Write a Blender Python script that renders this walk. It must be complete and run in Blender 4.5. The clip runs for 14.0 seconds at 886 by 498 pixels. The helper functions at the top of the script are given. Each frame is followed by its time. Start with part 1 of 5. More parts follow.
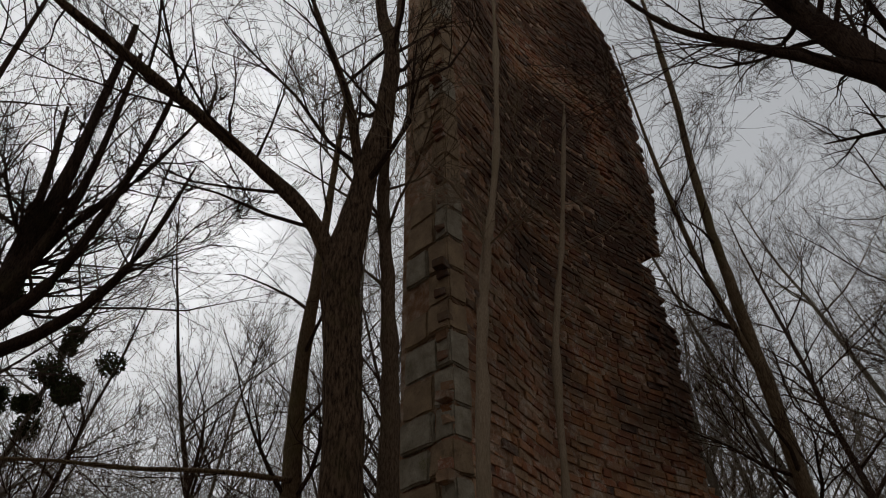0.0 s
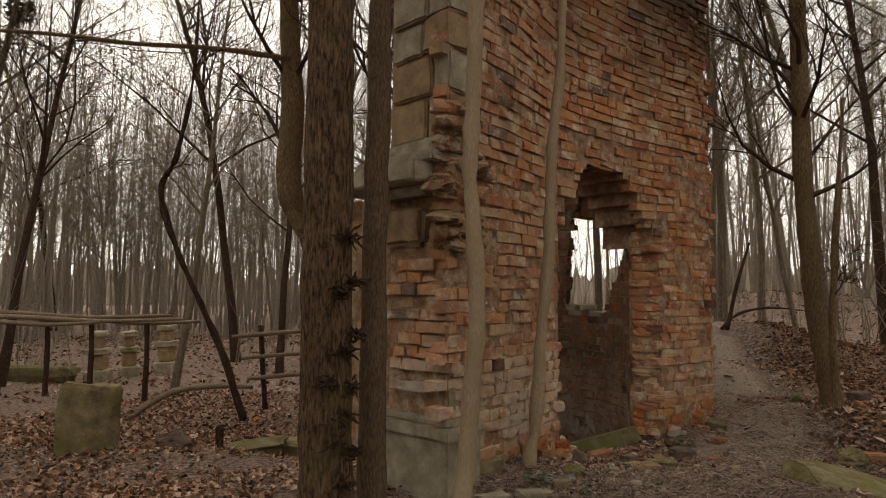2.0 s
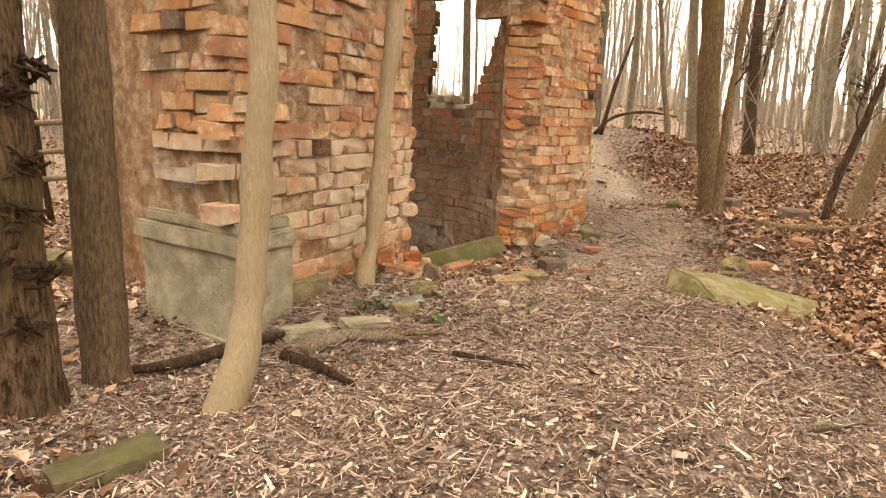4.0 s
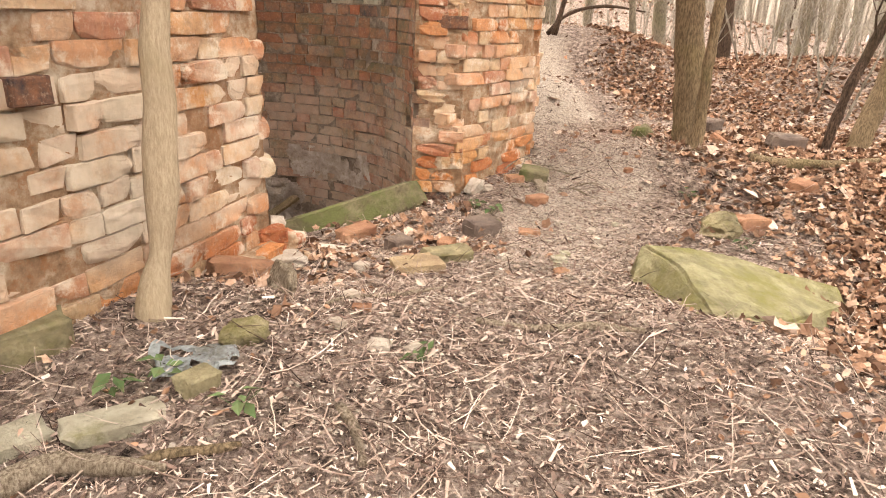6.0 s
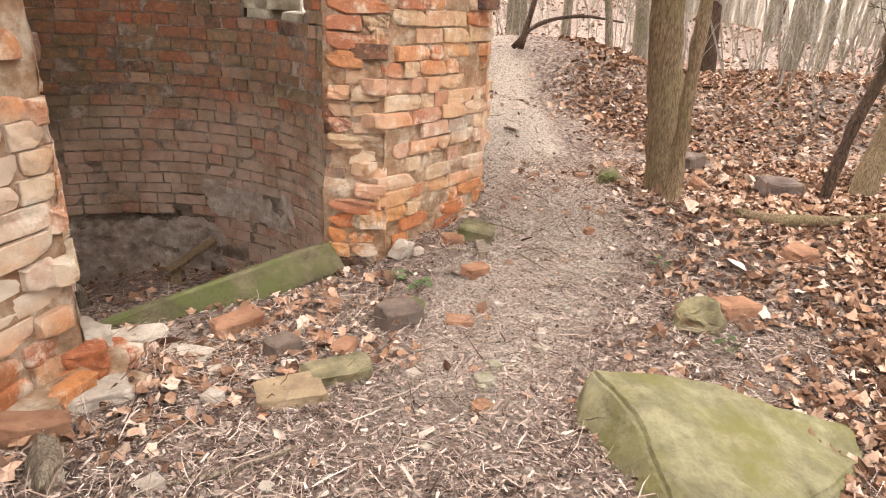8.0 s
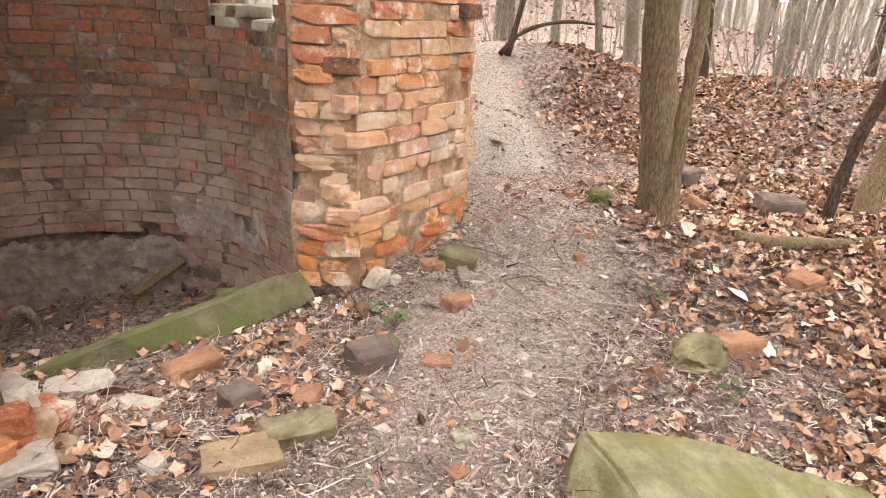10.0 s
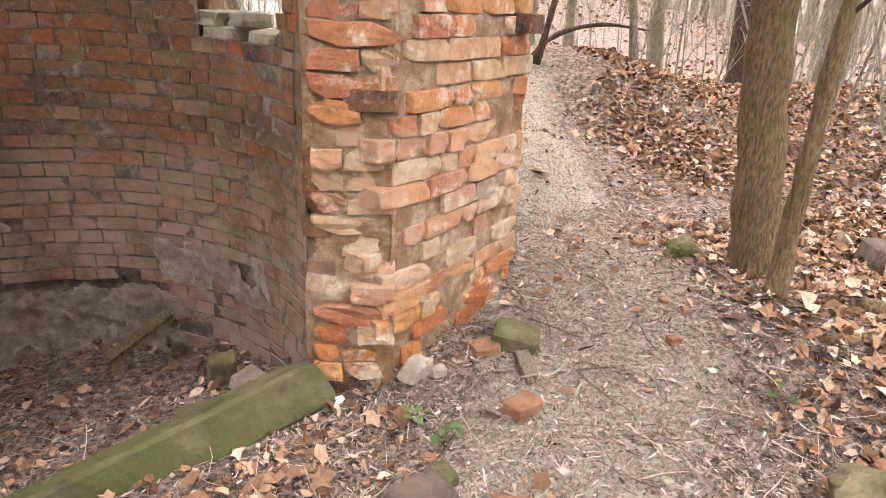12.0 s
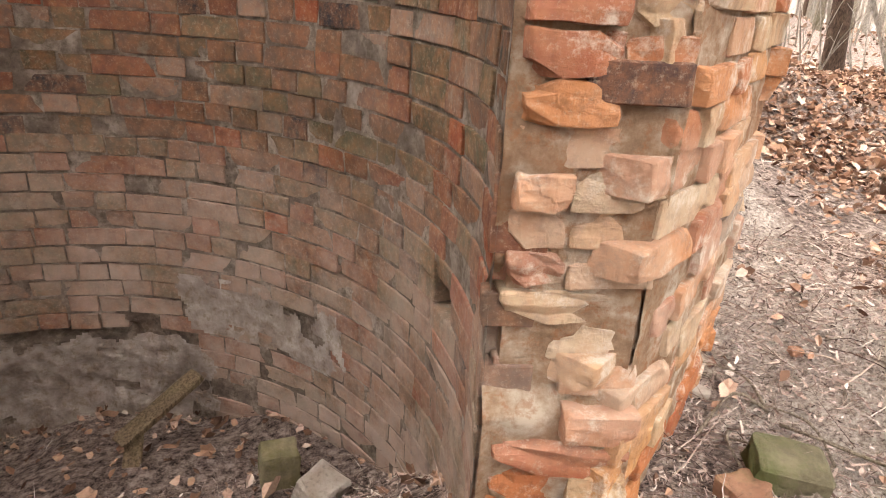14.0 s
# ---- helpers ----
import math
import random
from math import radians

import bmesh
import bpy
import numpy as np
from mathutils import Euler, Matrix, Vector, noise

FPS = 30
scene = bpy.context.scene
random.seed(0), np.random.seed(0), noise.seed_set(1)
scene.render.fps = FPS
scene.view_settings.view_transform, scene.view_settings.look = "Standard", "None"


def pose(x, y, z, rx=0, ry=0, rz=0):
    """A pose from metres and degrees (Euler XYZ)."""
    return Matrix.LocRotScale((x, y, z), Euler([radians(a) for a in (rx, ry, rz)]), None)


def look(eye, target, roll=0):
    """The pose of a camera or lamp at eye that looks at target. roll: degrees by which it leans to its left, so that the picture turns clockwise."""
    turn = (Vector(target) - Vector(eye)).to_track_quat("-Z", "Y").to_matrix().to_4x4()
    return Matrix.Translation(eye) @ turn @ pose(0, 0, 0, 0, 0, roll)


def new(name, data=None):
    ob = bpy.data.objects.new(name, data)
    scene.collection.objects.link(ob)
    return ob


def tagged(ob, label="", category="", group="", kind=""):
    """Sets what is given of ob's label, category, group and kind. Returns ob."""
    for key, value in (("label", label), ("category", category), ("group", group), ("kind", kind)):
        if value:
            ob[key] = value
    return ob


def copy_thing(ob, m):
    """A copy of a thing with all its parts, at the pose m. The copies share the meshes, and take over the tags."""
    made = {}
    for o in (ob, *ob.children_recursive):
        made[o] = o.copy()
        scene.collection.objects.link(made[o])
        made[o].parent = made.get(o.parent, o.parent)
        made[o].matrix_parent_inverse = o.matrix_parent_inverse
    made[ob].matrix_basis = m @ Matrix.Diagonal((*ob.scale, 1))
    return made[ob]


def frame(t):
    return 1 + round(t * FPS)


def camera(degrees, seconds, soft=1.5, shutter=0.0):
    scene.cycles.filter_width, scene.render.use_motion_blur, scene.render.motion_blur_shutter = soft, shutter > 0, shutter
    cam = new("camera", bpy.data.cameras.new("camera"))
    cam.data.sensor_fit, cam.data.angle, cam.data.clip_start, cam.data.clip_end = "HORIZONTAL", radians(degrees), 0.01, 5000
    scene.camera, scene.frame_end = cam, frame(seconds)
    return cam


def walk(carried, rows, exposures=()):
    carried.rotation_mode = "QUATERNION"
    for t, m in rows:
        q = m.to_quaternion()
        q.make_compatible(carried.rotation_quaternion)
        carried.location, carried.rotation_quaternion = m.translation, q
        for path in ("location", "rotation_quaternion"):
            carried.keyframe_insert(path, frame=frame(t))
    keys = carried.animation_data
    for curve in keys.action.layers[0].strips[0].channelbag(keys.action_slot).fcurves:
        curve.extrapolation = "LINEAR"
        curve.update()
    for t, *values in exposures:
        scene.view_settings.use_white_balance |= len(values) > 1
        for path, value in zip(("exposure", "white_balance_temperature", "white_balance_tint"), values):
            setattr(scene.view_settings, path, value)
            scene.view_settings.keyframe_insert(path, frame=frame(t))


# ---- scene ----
cam = camera(68.3, 14.0, soft=1.0)
PATH = [
    (0.0, (0.279, -0.540, 1.590), (0.185, 1.038, 2.815), -1.5),
    (0.5, (0.279, -0.54, 1.59), (0.119, 1.221, 2.524), -1.2),
    (1, (0.343, -0.538, 1.602), (0.147, 1.331, 2.288), 0.0),
    (1.5, (0.388, -0.472, 1.499), (0.193, 1.476, 1.908), 0.3),
    (1.7, (0.394, -0.447, 1.461), (0.213, 1.523, 1.756), 0.0),
    (2, (0.373, -0.368, 1.441), (0.214, 1.621, 1.578), 0.4),
    (2.5, (0.327, -0.241, 1.345), (0.215, 1.755, 1.34), 0.5),
    (3, (0.246, 0.141, 1.199), (0.298, 2.139, 1.134), 1.1),
    (3.5, (0.376, 0.593, 1.084), (0.559, 2.568, 0.829), 1.6),
    (3.7, (0.472, 0.807, 1.094), (0.686, 2.769, 0.772), 1.9),
    (5.8, (1.106, 2.388, 1.181), (1.477, 4.229, 0.494), 2.3),
    (6, (1.177, 2.505, 1.189), (1.551, 4.34, 0.489), 2.3),
    (6.5, (1.34, 2.796, 1.221), (1.725, 4.626, 0.512), 2.5),
    (7, (1.5, 2.957, 1.22), (1.89, 4.786, 0.51), 2.6),
    (7.5, (1.653, 3.14, 1.324), (2.051, 4.967, 0.613), 2.8),
    (8, (1.734, 3.366, 1.353), (2.142, 5.189, 0.641), 2.9),
    (8.5, (1.806, 3.562, 1.408), (2.215, 5.383, 0.689), 2.9),
    (8.7, (1.842, 3.595, 1.393), (2.259, 5.417, 0.68), 3.2),
    (10.8, (1.861, 3.745, 1.393), (2.304, 5.562, 0.686), 2.8),
    (11, (1.825, 3.841, 1.416), (2.268, 5.652, 0.693), 3.3),
    (11.5, (1.766, 4.23, 1.434), (2.213, 6.04, 0.71), 3.1),
    (12, (1.781, 4.552, 1.446), (2.237, 6.36, 0.723), 2.9),
    (12.5, (1.808, 4.863, 1.447), (2.275, 6.667, 0.721), 3.0),
    (13, (1.693, 5.226, 1.394), (2.154, 7.02, 0.639), 2.8),
    (13.5, (1.556, 5.453, 1.37), (2.029, 7.251, 0.634), 2.9),
    (13.6, (1.531, 5.506, 1.354), (2.01, 7.302, 0.614), 3.0),
    (14, (1.425, 5.787, 1.234), (1.894, 7.582, 0.486), 3.1),
]
EXPOSURES = [(0.0, -0.7, 6400, 10), (0.8, -0.42, 6400, 10), (1.3, -0.15, 6500, 10), (1.8, 0.6, 7200, 10), (2.2, 1.45, 8200, 10), (2.6, 2.15, 9000, 10), (3.2, 2.65, 9200, 10), (3.7, 2.95, 9000, 10), (6.0, 3.74, 7200, 10), (8.7, 3.68, 6600, 10), (12.5, 3.75, 6400, 10), (14.0, 4.08, 6500, 10)]
walk(cam, [(t, look(eye, target, roll)) for t, eye, target, roll in PATH], EXPOSURES)

# ---- sky and light: a bright overcast winter sky ----
SUN_UP, SUN_TURN = 42.0, -35.0
world = bpy.data.worlds.new("overcast")
scene.world = world
world.use_nodes = True
wn = world.node_tree.nodes
sky = wn.new("ShaderNodeTexSky")
sky.sky_type = "NISHITA"
sky.sun_disc = False
sky.sun_elevation, sky.sun_rotation = radians(SUN_UP), radians(SUN_TURN)
sky.dust_density, sky.air_density = 4.0, 1.0
grey = wn.new("ShaderNodeHueSaturation")
grey.inputs["Saturation"].default_value = 0.12
world.node_tree.links.new(sky.outputs[0], grey.inputs["Color"])
veil = wn.new("ShaderNodeMix")
veil.data_type = "RGBA"
veil.inputs[0].default_value = 0.8
veil.inputs[7].default_value = (4.9, 5.0, 5.15, 1)
world.node_tree.links.new(grey.outputs[0], veil.inputs[6])
world.node_tree.links.new(veil.outputs[2], wn["Background"].inputs[0])
wn["Background"].inputs[1].default_value = 0.15
sun = new("sun", bpy.data.lights.new("sun", "SUN"))
sun.data.energy, sun.data.angle, sun.data.color = 0.5, radians(80), (1.0, 0.95, 0.88)
sun.matrix_world = look((0, 0, 30), (-math.sin(radians(SUN_TURN)) * 30, -math.cos(radians(SUN_TURN)) * 30, 30 - 30 * math.tan(radians(SUN_UP))))


# ---- materials ----
class Mat:
    """A small builder of node materials."""

    def __init__(self, name, rough=0.9):
        self.m = bpy.data.materials.new(name)
        self.m.use_nodes = True
        self.t = self.m.node_tree
        self.b = self.t.nodes["Principled BSDF"]
        self.b.inputs["Roughness"].default_value = rough
        self.b.inputs["Specular IOR Level"].default_value = 0.06
        self.co = self.node("ShaderNodeTexCoord").outputs["Object"]
        self.geo = self.node("ShaderNodeNewGeometry")

    def node(self, kind, **values):
        n = self.t.nodes.new(kind)
        for k, v in values.items():
            n.inputs[k.replace("_", " ")].default_value = v
        return n

    def link(self, a, b):
        self.t.links.new(a, b)

    def where(self):
        return self.geo.outputs["Position"]

    def noise(self, scale, detail=5.0, rough=0.6, vector=None):
        n = self.node("ShaderNodeTexNoise", Scale=scale, Detail=detail, Roughness=rough)
        self.link(vector or self.where(), n.inputs["Vector"])
        return n.outputs["Fac"]

    def stretch(self, x, y, z, vector=None):
        n = self.node("ShaderNodeMapping")
        n.inputs["Scale"].default_value = (x, y, z)
        self.link(vector or self.where(), n.inputs["Vector"])
        return n.outputs[0]

    def chance(self):
        info = self.node("ShaderNodeObjectInfo")
        add = self.node("ShaderNodeMath")
        self.link(info.outputs["Random"], add.inputs[0])
        self.link(self.geo.outputs["Random Per Island"], add.inputs[1])
        wrap = self.node("ShaderNodeMath")
        wrap.operation = "FRACT"
        self.link(add.outputs[0], wrap.inputs[0])
        return wrap.outputs[0]

    def ramp(self, fac, stops, hard=False):
        n = self.node("ShaderNodeValToRGB")
        r = n.color_ramp
        r.interpolation = "CONSTANT" if hard else "LINEAR"
        while len(r.elements) < len(stops):
            r.elements.new(0.5)
        for e, (p, c) in zip(r.elements, stops):
            e.position, e.color = p, (*c, 1) if len(c) == 3 else c
        self.link(fac, n.inputs[0])
        return n.outputs[0]

    def mix(self, fac, a, b, how="MIX"):
        n = self.node("ShaderNodeMix")
        n.data_type, n.blend_type = "RGBA", how
        for v, i in ((fac, 0), (a, 6), (b, 7)):
            if isinstance(v, (int, float)):
                n.inputs[i].default_value = v
            elif isinstance(v, tuple):
                n.inputs[i].default_value = (*v, 1)
            else:
                self.link(v, n.inputs[i])
        return n.outputs[2]

    def mask(self, fac, low, high):
        return self.ramp(fac, [(low, (0, 0, 0)), (high, (1, 1, 1))])

    def done(self, colour, bump=None, depth=0.004, strength=0.7):
        self.link(colour, self.b.inputs["Base Color"])
        if bump is not None:
            n = self.node("ShaderNodeBump", Strength=strength, Distance=depth)
            self.link(bump, n.inputs["Height"])
            self.link(n.outputs[0], self.b.inputs["Normal"])
        return self.m


def brick_material(name, stops, smear, smear_colour, grime, salts=0.0, damp=0.0):
    m = Mat(name, 0.92)
    c = m.ramp(m.chance(), stops, True)
    c = m.mix(m.mask(m.noise(16, 7, 0.7), 0.38, 0.66), c, m.mix(0.5, c, (0.5, 0.2, 0.08)))
    c = m.mix(m.mask(m.noise(24, 8, 0.75), 0.48, 0.66), c, m.mix(0.5, c, (0.12, 0.05, 0.03)))
    c = m.mix(m.mask(m.noise(60, 6, 0.8), 0.53, 0.66), c, m.mix(0.35, c, (0.64, 0.47, 0.33)))
    c = m.mix(m.mask(m.noise(5.5, 8, 0.75), smear, smear + 0.1), c, m.mix(0.75, c, smear_colour))
    if salts:
        low = m.node("ShaderNodeSeparateXYZ")
        m.link(m.where(), low.inputs[0])
        band = m.ramp(low.outputs[2], [(0.2, (0, 0, 0)), (0.4, (1, 1, 1)), (0.95, (0.8, 0.8, 0.8)), (1.0, (0.25, 0.25, 0.25))])
        patch = m.mix(1.0, band, m.mask(m.noise(2.6, 7, 0.7), 0.32, 0.54), "MULTIPLY")
        side = m.ramp(low.outputs[0], [(0.86, (1, 1, 1)), (0.99, (0.45, 0.45, 0.45))])
        patch = m.mix(1.0, patch, side, "MULTIPLY")
        c = m.mix(m.mix(1.0, patch, (salts, salts, salts), "MULTIPLY"), c, (0.66, 0.53, 0.4))
        # Dark look of the backlit upper shaft, painted into the brick above 3.4 m.
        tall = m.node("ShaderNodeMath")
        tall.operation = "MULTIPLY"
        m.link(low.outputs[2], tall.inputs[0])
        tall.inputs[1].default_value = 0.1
        shaft_shade = m.mix(1.0, m.ramp(tall.outputs[0], [(0.34, (0, 0, 0)), (0.48, (1, 1, 1))]), m.mask(m.noise(0.55, 7, 0.65), 0.24, 0.52), "MULTIPLY")
        c = m.mix(shaft_shade, c, m.mix(0.86, c, (0.05, 0.034, 0.028)))
    if damp:
        low = m.node("ShaderNodeSeparateXYZ")
        m.link(m.where(), low.inputs[0])
        span = m.node("ShaderNodeMapRange", From_Min=-1.0, From_Max=1.0)
        m.link(low.outputs[2], span.inputs["Value"])
        rise = m.mix(1.0, m.ramp(span.outputs[0], [(0.0, (1, 1, 1)), (0.62, (0.75, 0.75, 0.75)), (0.85, (0.1, 0.1, 0.1))]), m.mask(m.noise(3.2, 7, 0.7), 0.3, 0.58), "MULTIPLY")
        c = m.mix(m.mix(1.0, rise, (damp, damp, damp), "MULTIPLY"), c, m.mix(0.72, c, (0.54, 0.4, 0.31)))
    c = m.mix(m.mask(m.noise(1.1, 6, 0.7), 0.52, 0.68), c, m.mix(0.55, c, grime))
    bump = m.mix(0.5, m.noise(28, 8, 0.8), m.noise(110, 6, 0.8))
    return m.done(c, bump, 0.03, 1.0)


RED, ORANGE, RUST = (0.36, 0.105, 0.05), (0.55, 0.215, 0.08), (0.44, 0.145, 0.058)
BUFF, PINK, DARK = (0.52, 0.35, 0.2), (0.5, 0.28, 0.16), (0.05, 0.042, 0.045)
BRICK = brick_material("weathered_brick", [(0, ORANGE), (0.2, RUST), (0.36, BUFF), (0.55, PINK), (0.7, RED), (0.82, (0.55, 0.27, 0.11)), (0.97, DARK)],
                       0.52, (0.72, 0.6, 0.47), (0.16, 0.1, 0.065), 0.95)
# Soot tones, taken darker still to put the chamber's shade into the colour.
INNER = brick_material("sooty_shaded_brick", [(0, (0.17, 0.06, 0.036)), (0.2, (0.125, 0.07, 0.044)), (0.4, (0.092, 0.074, 0.04)), (0.54, (0.165, 0.095, 0.066)), (0.66, (0.25, 0.056, 0.025)),
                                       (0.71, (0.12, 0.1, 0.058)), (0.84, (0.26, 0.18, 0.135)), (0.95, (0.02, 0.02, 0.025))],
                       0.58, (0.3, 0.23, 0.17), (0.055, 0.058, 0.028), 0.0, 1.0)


def mortar_material(name, dark, middle, light, stain):
    m = Mat(name, 0.95)
    c = m.ramp(m.noise(9, 8, 0.7), [(0.3, dark), (0.48, middle), (0.64, light)])
    c = m.mix(m.mask(m.noise(1.6, 6), 0.5, 0.68), c, m.mix(0.4, c, stain))
    c = m.mix(m.mask(m.noise(24, 7, 0.75), 0.52, 0.62), c, m.mix(0.55, c, stain))
    return m.done(c, m.noise(30, 9, 0.8), 0.05, 1.0)


def stone_material(name, light, dark, moss, much):
    m = Mat(name, 0.9)
    c = m.ramp(m.noise(7, 8, 0.65), [(0.3, dark), (0.68, light)])
    c = m.mix(m.mask(m.noise(55, 4), 0.52, 0.72), c, m.mix(0.35, c, (0.1, 0.08, 0.06)))
    c = m.mix(m.mask(m.noise(3.1, 7, 0.7), much, much + 0.16), c, m.mix(m.noise(80, 3), moss, (moss[0] * 1.4, moss[1] * 1.35, moss[2] * 1.3)))
    return m.done(c, m.noise(32, 10, 0.8), 0.03, 1.0)


def bark_material(name, dark, light, moss, much, fine=1.0, deep=0.05):
    m = Mat(name, 0.95)
    grain = m.noise(55 * fine, 8, 0.75, m.stretch(1, 1, 0.22))
    c = m.ramp(grain, [(0.4, dark), (0.6, light)])
    c = m.mix(m.mask(m.noise(4, 6), 0.4, 0.7), c, m.mix(0.4, c, dark))
    c = m.mix(m.mask(m.noise(2.5, 6), much, much + 0.2), c, m.mix(0.6, c, moss))
    return m.done(c, grain, deep / fine, 1.0)


def leaf_material(name, stops):
    m = Mat(name, 0.85)
    c = m.ramp(m.chance(), stops)
    c = m.mix(m.mask(m.noise(60, 3), 0.45, 0.7), c, m.mix(0.35, c, (0.1, 0.05, 0.03)))
    return m.done(c)


def soil_material():
    m = Mat("forest_soil", 0.96)
    c = m.ramp(m.noise(22, 9, 0.8), [(0.38, (0.016, 0.01, 0.008)), (0.49, (0.18, 0.125, 0.1)), (0.62, (0.46, 0.35, 0.285))])
    c = m.mix(m.mask(m.noise(95, 6, 0.75), 0.52, 0.64), c, m.mix(0.6, c, (0.42, 0.3, 0.23)))
    worn = m.node("ShaderNodeAttribute")
    worn.attribute_name = "trodden"
    dust = m.ramp(m.noise(60, 8, 0.8), [(0.37, (0.1, 0.072, 0.058)), (0.49, (0.38, 0.295, 0.235)), (0.62, (0.6, 0.5, 0.41))])
    edge = m.mix(0.5, worn.outputs["Fac"], m.noise(6, 7, 0.75), "OVERLAY")
    c = m.mix(m.mask(edge, 0.36, 0.62), c, dust)
    return m.done(c, m.noise(60, 10, 0.85), 0.04, 1.0)


MORTAR = mortar_material("old_lime_mortar", (0.19, 0.105, 0.06), (0.39, 0.245, 0.15), (0.6, 0.47, 0.345), (0.36, 0.14, 0.055))
# Grimy joints; the low light of the chamber is painted in as darker tones.
INNER_MORTAR = mortar_material("grimy_shaded_mortar", (0.1, 0.07, 0.052), (0.22, 0.16, 0.12), (0.42, 0.33, 0.26), (0.08, 0.062, 0.035))
PLASTER = mortar_material("grey_rubble_plaster", (0.22, 0.165, 0.13), (0.4, 0.31, 0.25), (0.56, 0.46, 0.38), (0.24, 0.16, 0.09))
STONE = stone_material("grey_sandstone", (0.5, 0.43, 0.32), (0.24, 0.2, 0.14), (0.14, 0.13, 0.045), 0.56)
ASHLAR = stone_material("ochre_sandstone", (0.45, 0.32, 0.19), (0.24, 0.16, 0.1), (0.1, 0.08, 0.05), 0.6)
MOSSY = stone_material("mossy_sandstone", (0.36, 0.29, 0.17), (0.1, 0.08, 0.045), (0.15, 0.128, 0.05), 0.5)
SLABMOSS = stone_material("green_filmed_sandstone", (0.4, 0.345, 0.2), (0.14, 0.115, 0.06), (0.18, 0.16, 0.062), 0.45)
GREENSTONE = stone_material("green_mossy_stone", (0.24, 0.19, 0.11), (0.06, 0.05, 0.03), (0.105, 0.108, 0.042), 0.44)
SLATE = stone_material("dark_stone", (0.22, 0.155, 0.12), (0.08, 0.058, 0.05), (0.12, 0.11, 0.04), 0.62)
PALE = stone_material("pale_limestone", (0.6, 0.5, 0.41), (0.36, 0.27, 0.2), (0.2, 0.17, 0.1), 0.66)
RUBBLE = stone_material("brick_rubble", (0.42, 0.22, 0.13), (0.22, 0.1, 0.06), (0.2, 0.15, 0.07), 0.6)
BARK = bark_material("rough_brown_bark", (0.1, 0.068, 0.04), (0.29, 0.2, 0.118), (0.16, 0.135, 0.055), 0.5, 1.7)
ROUGH = bark_material("rough_dark_bark", (0.04, 0.025, 0.016), (0.26, 0.165, 0.1), (0.15, 0.125, 0.05), 0.56)
RUSSET = bark_material("russet_bark", (0.09, 0.058, 0.036), (0.23, 0.155, 0.1), (0.14, 0.11, 0.05), 0.55, 1.8)
SMOOTH = bark_material("smooth_grey_bark", (0.24, 0.175, 0.115), (0.35, 0.265, 0.18), (0.22, 0.17, 0.095), 0.5, 2.2, 0.014)
DARKBARK = bark_material("dark_bark", (0.03, 0.018, 0.014), (0.12, 0.075, 0.05), (0.09, 0.07, 0.035), 0.55, 1.5)
GREYBARK = bark_material("grey_forest_bark", (0.11, 0.085, 0.06), (0.29, 0.235, 0.175), (0.13, 0.12, 0.06), 0.5, 1.5)
# Bark for distant trees and brush, paled to carry the haze of distance.
FARBARK = bark_material("hazy_far_bark", (0.17, 0.14, 0.11), (0.4, 0.34, 0.275), (0.2, 0.18, 0.12), 0.55, 1.0)
DEADWOOD = bark_material("weathered_dead_wood", (0.13, 0.09, 0.06), (0.38, 0.3, 0.22), (0.2, 0.18, 0.08), 0.6, 2.0)
SOIL = soil_material()
LEAF = leaf_material("dead_leaves", [(0, (0.05, 0.025, 0.015)), (0.28, (0.14, 0.075, 0.047)), (0.6, (0.28, 0.155, 0.095)), (0.84, (0.39, 0.25, 0.175)), (0.97, (0.49, 0.36, 0.28)), (0.99, (0.56, 0.44, 0.35)), (1.0, (0.42, 0.15, 0.055))])
CHIP = leaf_material("twig_litter", [(0, (0.03, 0.018, 0.014)), (0.3, (0.14, 0.09, 0.07)), (0.7, (0.36, 0.255, 0.2)), (0.93, (0.48, 0.37, 0.3)), (1.0, (0.6, 0.5, 0.41))])
GREEN = leaf_material("green_leaves", [(0, (0.035, 0.055, 0.02)), (1, (0.09, 0.12, 0.05))])
MISTLE = leaf_material("mistletoe_leaves", [(0, (0.025, 0.035, 0.012)), (1, (0.06, 0.075, 0.03))])
FOIL = stone_material("grey_crumpled_sheet", (0.42, 0.43, 0.42), (0.16, 0.155, 0.145), (0.12, 0.1, 0.075), 0.5)


